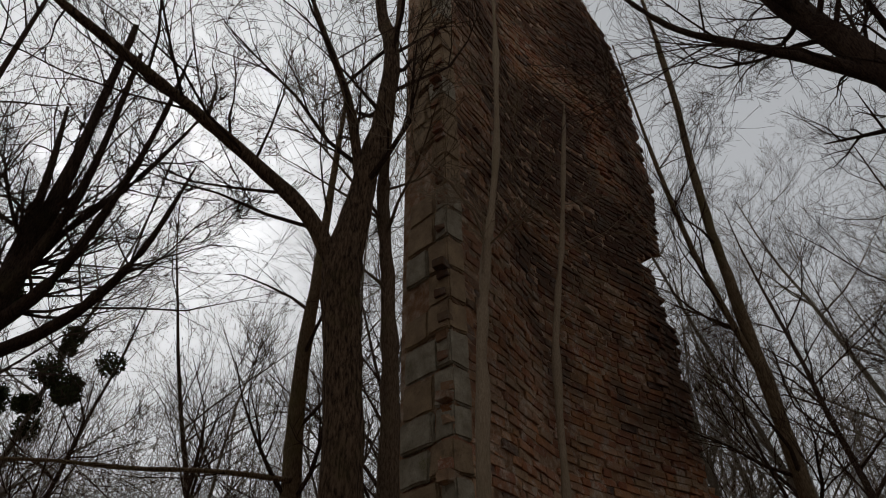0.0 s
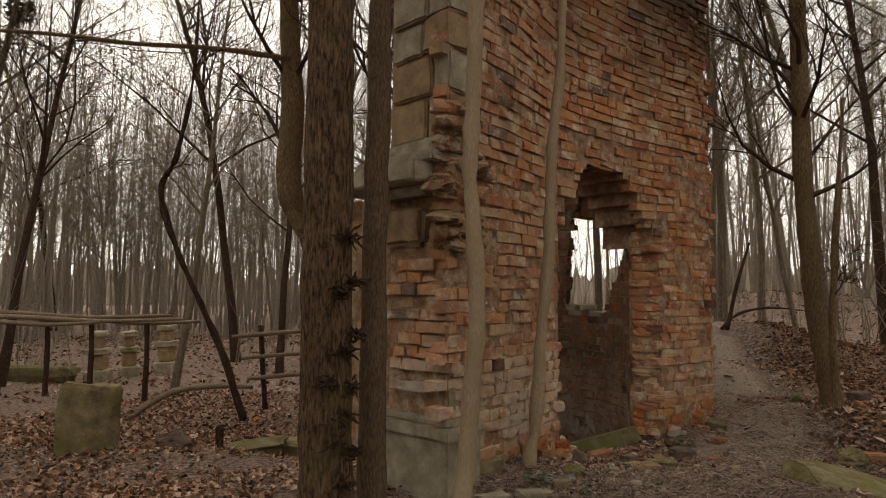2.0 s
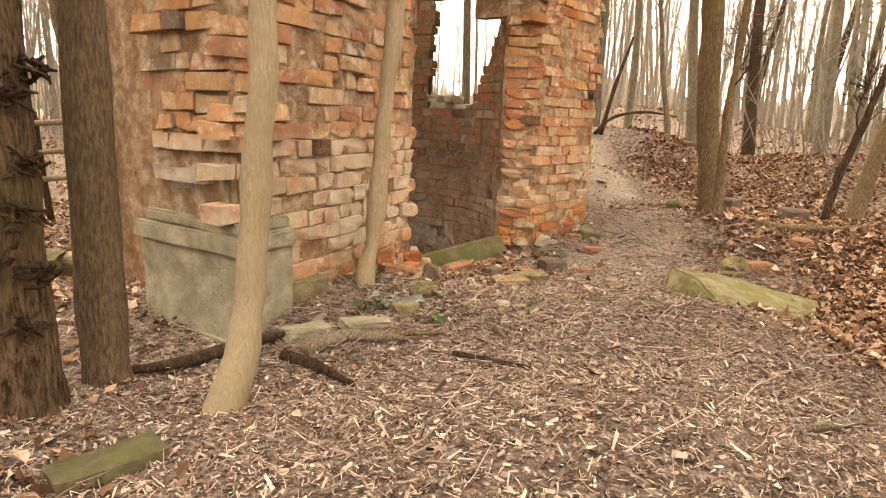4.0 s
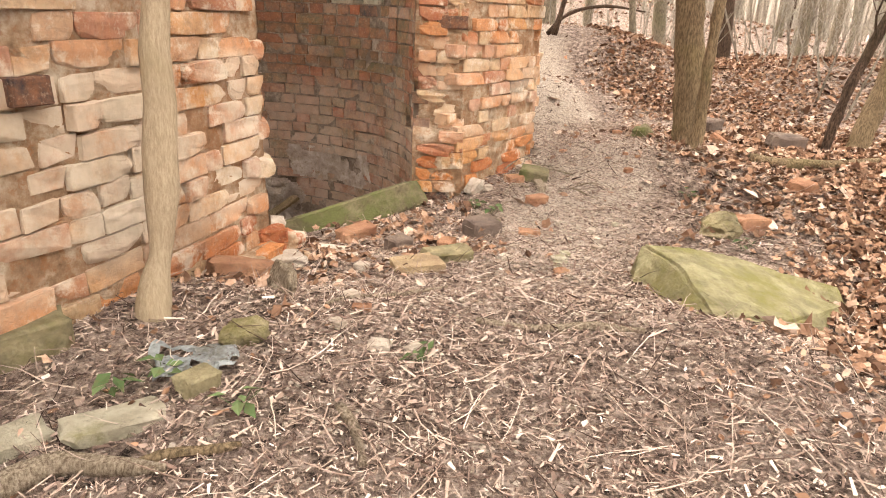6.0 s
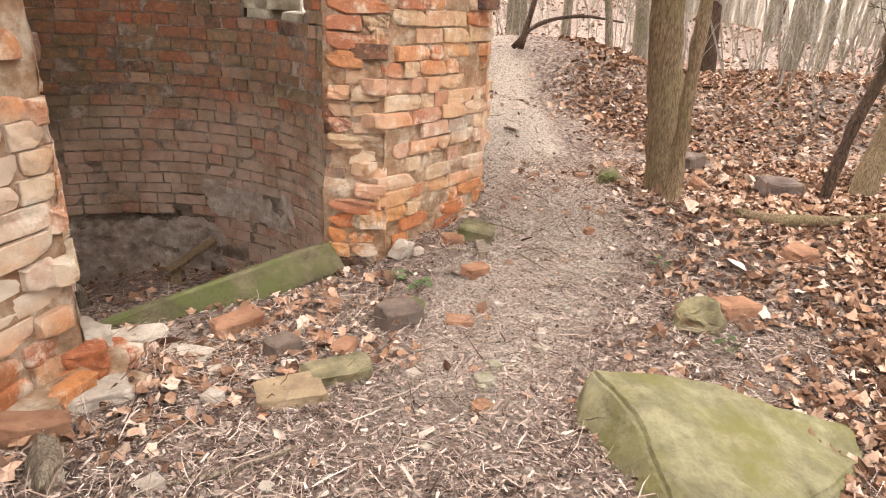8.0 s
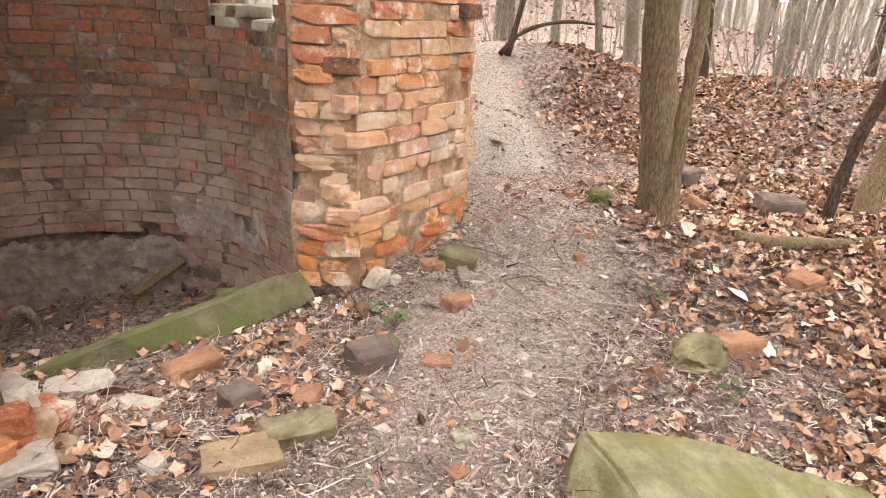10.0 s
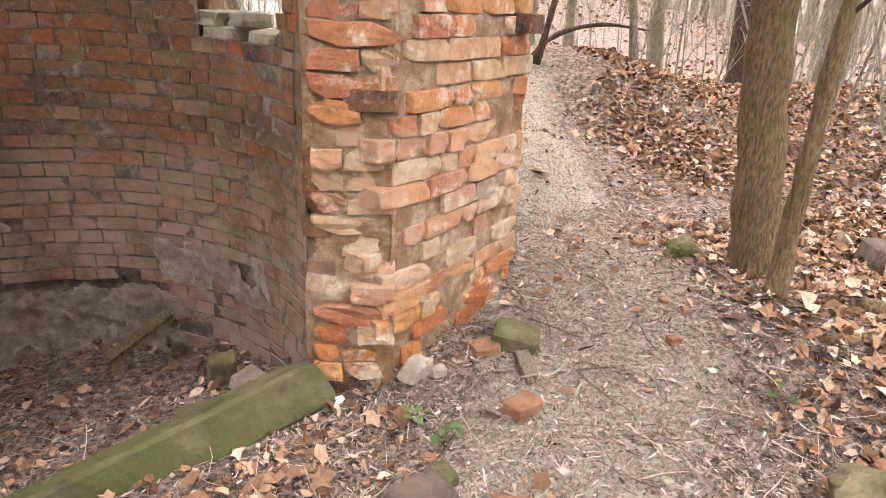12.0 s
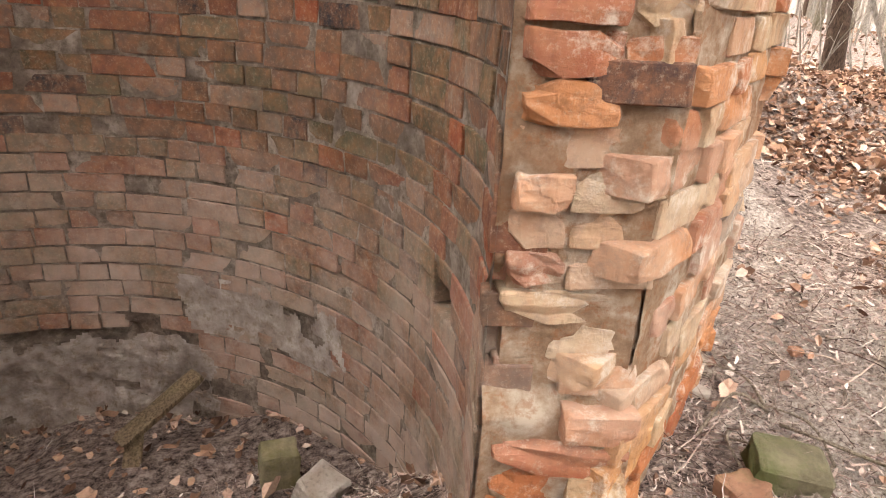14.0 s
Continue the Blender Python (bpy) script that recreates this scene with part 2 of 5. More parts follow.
# ---- building helpers ----
class Soup:
    """Vertices and faces gathered into one mesh."""

    def __init__(self):
        self.v, self.f = [], []

    def add(self, verts, faces):
        o = len(self.v)
        self.v.extend(verts)
        self.f.extend([tuple(o + i for i in q) for q in faces])

    def tube(self, pts, radii, sides=6, cap=True):
        o = len(self.v)
        n = len(pts)
        for i, (p, r) in enumerate(zip(pts, radii)):
            d = (Vector(pts[min(i + 1, n - 1)]) - Vector(pts[max(i - 1, 0)])).normalized()
            a = d.cross(Vector((0.31, 0.95, 0.1)) if abs(d.z) > 0.9 else Vector((0, 0, 1))).normalized()
            b = d.cross(a)
            for k in range(sides):
                t = 2 * math.pi * k / sides
                self.v.append(tuple(Vector(p) + r * (math.cos(t) * a + math.sin(t) * b)))
        for i in range(n - 1):
            for k in range(sides):
                k2 = (k + 1) % sides
                self.f.append((o + i * sides + k, o + i * sides + k2, o + (i + 1) * sides + k2, o + (i + 1) * sides + k))
        if cap:
            self.f.append(tuple(o + k for k in range(sides))[::-1])
            self.f.append(tuple(o + (n - 1) * sides + k for k in range(sides)))

    def prism(self, plan, z0, z1):
        """An upright block over a plan polygon given counterclockwise."""
        n = len(plan)
        self.add([(x, y, z0) for x, y in plan] + [(x, y, z1) for x, y in plan],
                 [tuple(range(n))[::-1], tuple(range(n, 2 * n))] + [(i, (i + 1) % n, n + (i + 1) % n, n + i) for i in range(n)])

    def mesh(self, name, material, smooth=False):
        me = bpy.data.meshes.new(name)
        me.from_pydata(self.v, [], self.f)
        me.materials.append(material)
        if smooth:
            me.shade_smooth()
        return me


def part(name, me, parent, label="", kind="", m=None):
    ob = new(name, me)
    ob.parent = parent
    if m is not None:
        ob.matrix_basis = m
    return tagged(ob, label, kind=kind)


def thing(name, me, label, category, m=None, group="", kind=""):
    ob = new(name, me)
    if m is not None:
        ob.matrix_basis = m
    return tagged(ob, label, category, group, kind)


def rough_block(rng, sx, sy, sz, cuts=1, jitter=0.12, bevel=0.12):
    """A worn block, centred, as a bmesh turned into vertices and faces."""
    bm = bmesh.new()
    bmesh.ops.create_cube(bm, size=1)
    bmesh.ops.bevel(bm, geom=bm.edges[:], offset=bevel, segments=1, affect="EDGES")
    if cuts > 1:
        bmesh.ops.subdivide_edges(bm, edges=bm.edges[:], cuts=cuts - 1, use_grid_fill=True)
    seed = Vector((rng.random() * 50, rng.random() * 50, rng.random() * 50))
    for v in bm.verts:
        n = noise.noise_vector(v.co * 1.7 + seed) * jitter + noise.noise_vector(v.co * 5 + seed) * jitter * 0.45
        v.co = Vector(((v.co.x + n.x) * sx, (v.co.y + n.y) * sy, (v.co.z + n.z) * sz))
    bm.verts.index_update()
    out = [tuple(v.co) for v in bm.verts], [tuple(v.index for v in f.verts) for f in bm.faces]
    bm.free()
    return out


def brick_block(rng, cuts, wear):
    """A unit brick with flat faces, fine pitting and some corners knocked off."""
    bm = bmesh.new()
    bmesh.ops.create_cube(bm, size=1)
    bmesh.ops.bevel(bm, geom=bm.edges[:], offset=0.03, segments=1, affect="EDGES")
    if cuts > 1:
        bmesh.ops.subdivide_edges(bm, edges=[e for e in bm.edges if e.calc_length() > 0.2], cuts=cuts, use_grid_fill=True)
    seed = Vector((rng.random() * 50, rng.random() * 50, rng.random() * 50))
    corners = [(Vector((sx, sy, sz)) * 0.5, rng.uniform(0.15, 0.4) * (rng.random() < 0.45) * wear) for sx in (-1, 1) for sy in (-1, 1) for sz in (-1, 1)]
    real = Vector((0.24, 0.12, 0.08))
    for v in bm.verts:
        p = v.co.copy()
        pull = Vector()
        for c, k in corners:
            pull += c * -k * max(0.0, 1 - ((p - c) * real).length / 0.04)
        rough = (noise.noise_vector(p * 2.2 + seed) * 0.03 + noise.noise_vector(p * 7 + seed) * 0.06) * wear
        v.co = p + pull * Vector((0.5, 1, 1)) + rough * Vector((0.35, 1, 1))
        v.co.x *= 1.05
        v.co.z *= 1.07
    bm.verts.index_update()
    out = [tuple(v.co) for v in bm.verts], [tuple(v.index for v in f.verts) for f in bm.faces]
    bm.free()
    return out


def rock_mesh(name, seed, sx, sy, sz, material, cuts=2, jitter=0.2, bevel=0.18, smooth=False):
    s = Soup()
    s.add(*rough_block(random.Random(seed), sx, sy, sz, cuts, jitter, bevel))
    return s.mesh(name, material, smooth)


# ---- ground ----
LEVELS = np.array([(0.9, 4.43, 0.17), (2.04, 4.45, 0.1), (1.75, 5.6, -0.05), (2.15, 6.2, -0.13), (1.9, 6.75, -0.16), (2.5, 6.85, 0.03), (3.7, 7.25, 0.27), (3.78, 6.75, 0.25),
                   (5.5, 7.05, 0.2), (4.47, 11.08, 1.0), (3.58, 5.97, -0.05), (2.9, 5.5, -0.12), (3.5, 4.8, -0.12), (-5.2, 13, -0.5), (0.9, 8.2, -0.85),
                   (0.2, 7.6, -0.85), (1.2, 7.2, -0.45), (1.3, 6.2, -0.14), (0, 0, 0.25), (1.2, 2.5, 0.22), (-0.1, 3.8, 0.05), (-1, 3.5, 0.1), (-3, 5.5, -0.15), (8, 10, 0.7),
                   (7, 4, 0.0), (4, 1, 0.1), (-4, 0, 0.2), (-10, 25, -0.3), (10, 25, 1.6), (3, 9, 0.62), (0.45, 4.6, 0.2), (2.62, 5.1, 0.0), (2.5, 4.4, 0.12), (0.98, 5.7, 0.0), (0.75, 8.8, -0.98), (0.0, 8.8, -1.02), (1.5, 8.2, -0.8), (-0.6, 8.2, -1.0)])


def level(x, y):
    d = (LEVELS[:, 0] - x) ** 2 + (LEVELS[:, 1] - y) ** 2
    w = 1 / (d + 0.08) ** 1.6
    z = float(w @ LEVELS[:, 2] / w.sum())
    return z + 0.05 * noise.noise((x * 0.9, y * 0.9, 3.1)) + 0.018 * noise.noise((x * 5, y * 5, 7.7))


def steps(low, high, fine, far):
    mid = [low + fine * i for i in range(int((high - low) / fine) + 1)]
    out, d = [], fine
    while sum(out) < far:
        d *= 1.22
        out.append(d)
    after = [mid[-1] + sum(out[:i + 1]) for i in range(len(out))]
    before = [mid[0] - sum(out[:i + 1]) for i in range(len(out))][::-1]
    return before + mid + after


WALKED = [Vector(p) for p in ((0.3, -1), (0.9, 2), (1.6, 4), (2.4, 5.6), (3.05, 6.7), (3.25, 7.8), (3.5, 9.2), (4.0, 11), (4.6, 13))]


def off_path(x, y):
    p = Vector((x, y))
    best = 9.0
    for a, b in zip(WALKED, WALKED[1:]):
        t = max(0, min(1, (p - a).dot(b - a) / (b - a).length_squared))
        best = min(best, (p - a - (b - a) * t).length)
    return best


GRID = {}


def lie(x, y):
    """The height of the ground sheet, read between its corners."""
    i, j = int((x + 5) / 0.09), int((y + 1) / 0.09)
    if 0 <= x + 5 and i < 137 and 0 <= y + 1 and j < 137:
        u, v = (x + 5) / 0.09 - i, (y + 1) / 0.09 - j
        return (GRID[i, j] * (1 - u) + GRID[i + 1, j] * u) * (1 - v) + (GRID[i, j + 1] * (1 - u) + GRID[i + 1, j + 1] * u) * v
    return level(x, y)


def build_ground():
    xs, ys = steps(-5, 7.5, 0.09, 900), steps(-1, 11.5, 0.09, 900)
    v = [(x, y, level(x, y)) for y in ys for x in xs]
    n = len(xs)
    i0, j0 = min(range(n), key=lambda k: abs(xs[k] + 5)), min(range(len(ys)), key=lambda k: abs(ys[k] + 1))
    for j in range(139):
        for i in range(139):
            GRID[i, j] = v[(j0 + j) * n + i0 + i][2]
    f = [(j * n + i, j * n + i + 1, (j + 1) * n + i + 1, (j + 1) * n + i) for j in range(len(ys) - 1) for i in range(n - 1)]
    me = bpy.data.meshes.new("ground")
    me.from_pydata(v, [], f)
    worn = me.attributes.new("trodden", "FLOAT", "POINT")
    for k, (x, y, z) in enumerate(v):
        if -3 < x < 7 and -1 < y < 13:
            rise = 0.3 + 0.6 * min(max((y - 4.6) / 2.0, 0), 1) - 0.35 * min(max((y - 8) / 3, 0), 1)
            worn.data[k].value = rise * min(max(1.35 - off_path(x, y) / 0.55, 0), 1)
    me.materials.append(SOIL)
    me.shade_smooth()
    thing("ground", me, "brown forest floor of trodden soil and leaf litter", "ground", kind="structure")


build_ground()

# ---- the ruined tower ----
CX, CY, RADIUS = 0.35, 7.4, 1.55
COURSE, LONG, SHORT = 0.088, 0.27, 0.135
CORNER, END = Vector((0.05, 4.05)), Vector((-0.42, 4.47))
LEFT_JAMB, RIGHT_JAMB, RIGHT_IN = Vector((0.95, 5.62)), Vector((2.17, 6.89)), Vector((1.86, 6.94))
FRONT_LEFT = [CORNER, Vector((0.48, 4.70)), LEFT_JAMB]
FRONT_RIGHT = [RIGHT_JAMB, Vector((2.32, 7.0)), Vector((2.62, 7.28)), Vector((2.90, 7.55)), Vector((3.0, 7.85)), Vector((2.85, 8.15))]
BASE = -1.3


def ring(deg, r=RADIUS):
    return Vector((CX + r * math.cos(radians(deg)), CY + r * math.sin(radians(deg))))


def arch(x):
    """The underside of the breach over the doorway, by the plan's x."""
    knots = [(0.9, 1.3), (0.98, 2.0), (1.08, 2.35), (1.2, 2.58), (1.4, 2.72), (1.65, 2.68), (1.86, 2.45), (2.02, 2.1), (2.16, 1.7)]
    return float(np.interp(x, [k[0] for k in knots], [k[1] for k in knots]))


def right_edge(z):
    """The plan x at which the torn right edge of the shaft stands at a height."""
    knots = [(0, 2.95), (3, 2.93), (4.7, 2.94), (6.1, 3.05), (7.2, 2.8), (7.35, 2.78), (7.8, 3.2), (9.5, 3.5), (12.5, 3.6), (14, 3.5), (14.6, 2.9), (15.2, 2.0)]
    return float(np.interp(z, [k[0] for k in knots], [k[1] for k in knots])) + 0.06 * noise.noise((z * 2.2, 0, 5))


tower = thing("ruined_tower", None, "tall ruined brick tower with a broken arched doorway and stone facing", "ruin")


def along(path, u):
    for a, b in zip(path, path[1:]):
        d = (b - a).length
        if u <= d or b is path[-1]:
            t = (b - a).normalized()
            return a + t * u, t
        u -= d


KINDS = [brick_block(random.Random(50 + k), 1, 0.9) for k in range(16)]
FLAT_KINDS = [brick_block(random.Random(80 + k), 1, 0.4) for k in range(16)]
placed = []


def lay(path, z0, z1, keep, rng, inner=False, depth=0.12, rough=1.0):
    """Courses of stretchers and headers along a plan line, whose outside lies on its right."""
    length = sum((b - a).length for a, b in zip(path, path[1:]))
    for i in range(int((z1 - z0) / COURSE)):
        z = z0 + (i + 0.5) * COURSE
        u = -rng.random() * LONG
        odd = i % 2
        while u < length:
            odd ^= rng.random() < 0.75
            size = (LONG if odd and (not inner or rng.random() < 0.6) else SHORT * (1.05 if inner else 1)) * rng.uniform(0.94, 1.06)
            mid = u + size / 2
            u += size
            if inner and mid + size / 2 > length:
                size -= mid + size / 2 - length
                mid = length - size / 2
                if size < 0.05:
                    continue
            if not 0.02 < mid < length - 0.01:
                continue
            p, t = along(path, mid)
            if not keep(p, z):
                continue
            out = Vector((t.y, -t.x))
            proud = rng.gauss(0.0, 0.006 * rough) - (rng.random() < 0.07 * rough) * 0.035
            q = p - out * (depth / 2 - 0.006 - proud)
            placed.append((q.x, q.y, z + rng.gauss(0, 0.003), math.atan2(t.y, t.x) + rng.gauss(0, 0.012 * rough), rng.gauss(0, 0.01 * rough),
                           size - (0.013 if inner else 0.012), depth, (COURSE - 0.011) * rng.uniform(0.95, 1.03), inner))


def core_block(s, outer, inner, z0, z1):
    s.prism([*outer, *inner[::-1]], z0, z1)


def face_x_to_plan(x):
    return CORNER + (Vector((2.95, 7.6)) - CORNER) * ((x - 0.05) / 2.9)


def inset(path, d):
    out = []
    for i, p in enumerate(path):
        t = (path[min(i + 1, len(path) - 1)] - path[max(i - 1, 0)]).normalized()
        out.append(p - Vector((t.y, -t.x)) * d)
    return out


DOOR_LINE = [LEFT_JAMB, Vector((1.2, 5.93)), Vector((1.5, 6.25)), Vector((1.85, 6.6)), RIGHT_JAMB]
BACK = [Vector((2.9, 8.4)), Vector((2.35, 9.1)), Vector((1.3, 9.6)), Vector((0.0, 9.6)), Vector((-1.0, 9.0)), Vector((-1.5, 7.7)), Vector((-1.3, 6.2)), Vector((-0.85, 5.1)), END]
SHAFT = [CORNER, Vector((0.48, 4.70)), LEFT_JAMB, *DOOR_LINE[1:], Vector((2.62, 7.26)), face_x_to_plan(2.95), face_x_to_plan(3.7)]
HEIGHT_BACK, WINDOW = 8.0, (26.0, 50.5)


class Blocks:
    """Solid blocks of the wall's core, each a part of the tower."""

    def prism(self, plan, z0, z1):
        s = Soup()
        s.prism(plan, z0, z1)
        part("core_block", s.mesh("core_block", MORTAR), tower)


def sill(deg):
    """The height of the ragged opening's lower edge in the round back wall."""
    if deg < 3 or deg > WINDOW[1]:
        return 99.0
    return 1.15 + max(WINDOW[0] - deg, 0) / 26


def head(deg):
    """The height of the ragged opening's upper edge."""
    return float(np.interp(deg, [3, 10, 31, 42, 48, 51], [2.6, 2.95, 3.05, 2.78, 2.4, 1.9]))


def build_core():
    s = Blocks()
    e = 0.018
    cut = lambda path: inset(path, e)
    left_in = [ring(-110), ring(-88), ring(-72)]
    # piers beside the doorway
    s.prism([*cut([END, CORNER]), *cut(FRONT_LEFT), *left_in[::-1]], BASE, 3.0)
    right_in = [Vector((2.3, 8.45)), Vector((1.97, 7.6)), ring(-6, RADIUS + e), RIGHT_IN + Vector((0.02, 0.04))]
    s.prism([*cut(FRONT_RIGHT), *right_in], BASE, 3.0)
    # the wall over the doorway, column by column
    n = 14
    for i in range(n):
        a, b = [along(DOOR_LINE, sum((q - p).length for p, q in zip(DOOR_LINE, DOOR_LINE[1:])) * k / n) for k in (i, i + 1)]
        back = Vector((-0.62, 0.62))
        low = max(arch(a[0].x), arch(b[0].x)) + 0.03
        s.prism([a[0] - Vector((a[1].y, -a[1].x)) * e, b[0] - Vector((b[1].y, -b[1].x)) * e, b[0] + back * 0.75, a[0] + back * 0.75], low, 3.0)
    # the shaft above, step by step, with its torn edge
    z = 3.0
    while z < 15.2:
        top = z + 0.176
        x = right_edge(z + 0.09) - 0.04
        edge = face_x_to_plan(x)
        front = [*cut([END, CORNER]), *[p for p in cut(SHAFT)[1:] if p.x < min(x - 0.1, 2.6)], edge - Vector((0.025, -0.02))]
        s.prism([*front, edge + Vector((-0.55, 0.5)), Vector((0.2, 6.0)), Vector((-0.5, 5.2))], z, top)
        z = top
    # the round back wall with its window
    stations = list(np.linspace(3, WINDOW[0], 9)) + list(np.linspace(WINDOW[0], WINDOW[1], 4))[1:] + list(np.linspace(WINDOW[1], 250, 20))[1:]
    for a, b in zip(stations, stations[1:]):
        mid = (a + b) / 2
        thick = 0.62 if b < 130 else 0.4
        splay = 0.85 * (b - a) if abs(a - WINDOW[1]) < 0.01 else 0
        q = [ring(a, RADIUS + 0.09), ring(a + splay, RADIUS + thick), ring(b, RADIUS + thick), ring(b, RADIUS + 0.09)]
        top = HEIGHT_BACK if b < 128 else 2.3 + 0.15 * math.sin(a)
        s.prism(q, BASE, min(sill(mid), top))
        if sill(mid) < top:
            s.prism(q, head(mid), top)


build_core()


def jamb_wear(u, z):
    """How far the worn reveal stands out at a share u of its width: a hollow at mid height, a foot that juts."""
    w = 0.03 * noise.noise((u * 2.2, 4, z * 4.2)) + 0.012 * noise.noise((u * 6, 9, z * 11))
    hollow = max(0.0, 1 - ((z - 0.55) / 0.16) ** 2) * max(0.0, 1 - u / 0.5)
    foot = 0.045 * min(max((0.4 - z) / 0.05, 0), 1) * min(max((z + 0.12) / 0.1, 0), 1)
    return w - 0.085 * hollow + foot - 0.03 * max(0.0, 1 - abs(z - 0.55) / 0.35)


def skin(path, z0, z1, keep, step, amount, seed, name, depth=0.012, material=None):
    """The uneven face of the mortar between and over the bricks of a wall."""
    length = sum((b - a).length for a, b in zip(path, path[1:]))
    nu, nz = max(int(length / step), 2), max(int((z1 - z0) / step), 2)
    s = Soup()
    for j in range(nz + 1):
        for i in range(nu + 1):
            p, t = along(path, min(length * i / nu, length - 1e-4))
            z = z0 + (z1 - z0) * j / nz
            v = Vector((p.x, p.y, z))
            wear = 0.0
            if name == "jamb_mortar":
                wear = jamb_wear(min(length * i / nu / length, 1), z)
            elif name == "chamber_mortar":
                wear = -0.085 * socket(p, z) + (-0.012 if bare(p, z) else 0)
            k = wear + noise.noise(v * 4.5 + Vector((seed, 0, 0))) * amount + noise.noise(v * 17 + Vector((seed, 0, 0))) * amount * 0.6 + noise.noise(v * 45) * amount * 0.3 - depth
            s.v.append((p.x + t.y * k, p.y - t.x * k, z))
    for j in range(nz):
        for i in range(nu):
            p, t = along(path, length * (i + 0.5) / nu)
            if keep(p, z0 + (z1 - z0) * (j + 0.5) / nz):
                a = j * (nu + 1) + i
                s.f.append((a, a + 1, a + nu + 2, a + nu + 1))
    part(name, s.mesh(name, material or MORTAR, True), tower, "uneven crumbling lime mortar")


rng = random.Random(11)
torn = lambda p, z: 0.05 * noise.noise((p.x * 5, p.y * 5, z * 6))
lay(FRONT_LEFT, -0.1, 3.0, lambda p, z: (p - LEFT_JAMB).length > 0.06 + 0.1 * noise.noise((0, 3, z * 7)) + (0.0 if z > 0.4 else -0.05) and not (z < 0.55 and (p - CORNER).length < 0.28), rng, rough=1.3)
lay(FRONT_RIGHT, -0.2, 3.0, lambda p, z: z > level(p.x, p.y) - 0.1, rng, rough=1.2)
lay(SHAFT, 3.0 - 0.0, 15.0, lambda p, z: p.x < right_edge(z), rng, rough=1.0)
lay(DOOR_LINE, 1.2, 3.0, lambda p, z: z > arch(p.x) + 0.02 + torn(p, z), rng, rough=1.4)
# jambs and soffit
JAMB_END = RIGHT_JAMB + Vector((0.012, 0.0))


def lay_jamb():
    a, b = RIGHT_IN, JAMB_END
    t = (b - a).normalized()
    out = Vector((t.y, -t.x))
    width = (b - a).length
    for i in range(28):
        z = -0.32 + (i + 0.5) * COURSE
        cuts = [0, width] if i % 4 == 2 else [0, width * rng.uniform(0.36, 0.6), width]
        for u0, u1 in zip(cuts, cuts[1:]):
            if rng.random() < 0.05 or (abs(z - 1.085) < COURSE / 2 and u0 > 0):
                continue
            p = a + t * (u0 + u1) / 2
            mid = (u0 + u1) / 2 / width
            if mid < 0.45 and 0.44 < z < 0.66:
                continue
            p = p - out * (0.063 - jamb_wear(mid, z) - rng.gauss(0, 0.007))
            placed.append((p.x, p.y, z, math.atan2(t.y, t.x) + rng.gauss(0, 0.03), rng.gauss(0, 0.02), u1 - u0 - rng.uniform(0.006, 0.018), 0.13, (COURSE - 0.012) * rng.uniform(0.9, 1.06), False, True))


lay_jamb()
lay([LEFT_JAMB, ring(-72)], -0.3, 2.0, lambda p, z: True, rng, rough=1.6)
always = lambda p, z: True
skin([RIGHT_IN - Vector((0.02, -0.02)), JAMB_END], -0.35, 2.1, always, 0.011, 0.014, 3, "jamb_mortar", 0.008)
skin(FRONT_RIGHT, -0.3, 3.0, always, 0.018, 0.01, 5, "mortar_skin", 0.01)
skin(FRONT_LEFT, -0.15, 3.0, always, 0.018, 0.009, 8, "mortar_skin", 0.012)
skin([LEFT_JAMB, ring(-72)], -0.3, 2.0, always, 0.02, 0.03, 8, "mortar_skin", 0.015)
# the brick face under the cornice on the side of the pedestal
lay([END, CORNER], 0.9, 1.75, lambda p, z: True, rng, rough=1.6)
# the round chamber
circle = [ring(d) for d in np.linspace(200, -16, 60)]


def turn_of(p):
    return math.degrees(math.atan2(p.y - CY, p.x - CX))


def in_window(p, z):
    d = turn_of(p)
    return sill(d) + 0.02 < z < head(d) - 0.02


def socket(p, z):
    """How deep the wall is eaten away here: a beam socket and a long broken course."""
    d = turn_of(p)
    wave = 0.03 * noise.noise((p.x * 9, p.y * 9, z * 5))
    gap = lambda d0, d1, z0, z1: max(0.0, min((d - d0) / 4, (d1 - d) / 4, (z - z0 + wave) / 0.025, (z1 - z + wave) / 0.025, 1.0))
    taper = 0.09 - 0.003 * (d - 22)
    return max(gap(19, 41, 0.06, 0.06 + taper + 0.04), 0.8 * gap(76, 106, -0.48, -0.39), 0.7 * gap(3, 12, 0.2, 0.42))


def bare(p, z):
    """Where rubble plaster shows in place of bricks."""
    d, n = turn_of(p), 0.07 * noise.noise((p.x * 4, p.y * 4, z * 5))
    return (66 + 60 * n < d < 130 and z < -0.41 + n) or (35 + 60 * n < d < 67 and -0.37 + n * 0.7 < z < -0.15 + n * 0.7)


hole = lambda p, z: socket(p, z) > 0.35 or bare(p, z)


def ragged(p, z, d0, d1, z0, z1):
    """Whether a patch of plaster still clings here; it thins out towards its edges."""
    deg = math.degrees(math.atan2(p.y - CY, p.x - CX)) % 360
    edge = min((deg - d0) / 9, (d1 - deg) / 9, (z1 - z) / 0.12, (z - z0) / 0.05, 1)
    return noise.noise((p.x * 5, p.y * 5, z * 6)) + 0.5 * noise.noise((p.x * 14, p.y * 14, z * 14)) + 0.9 * edge > 0.1


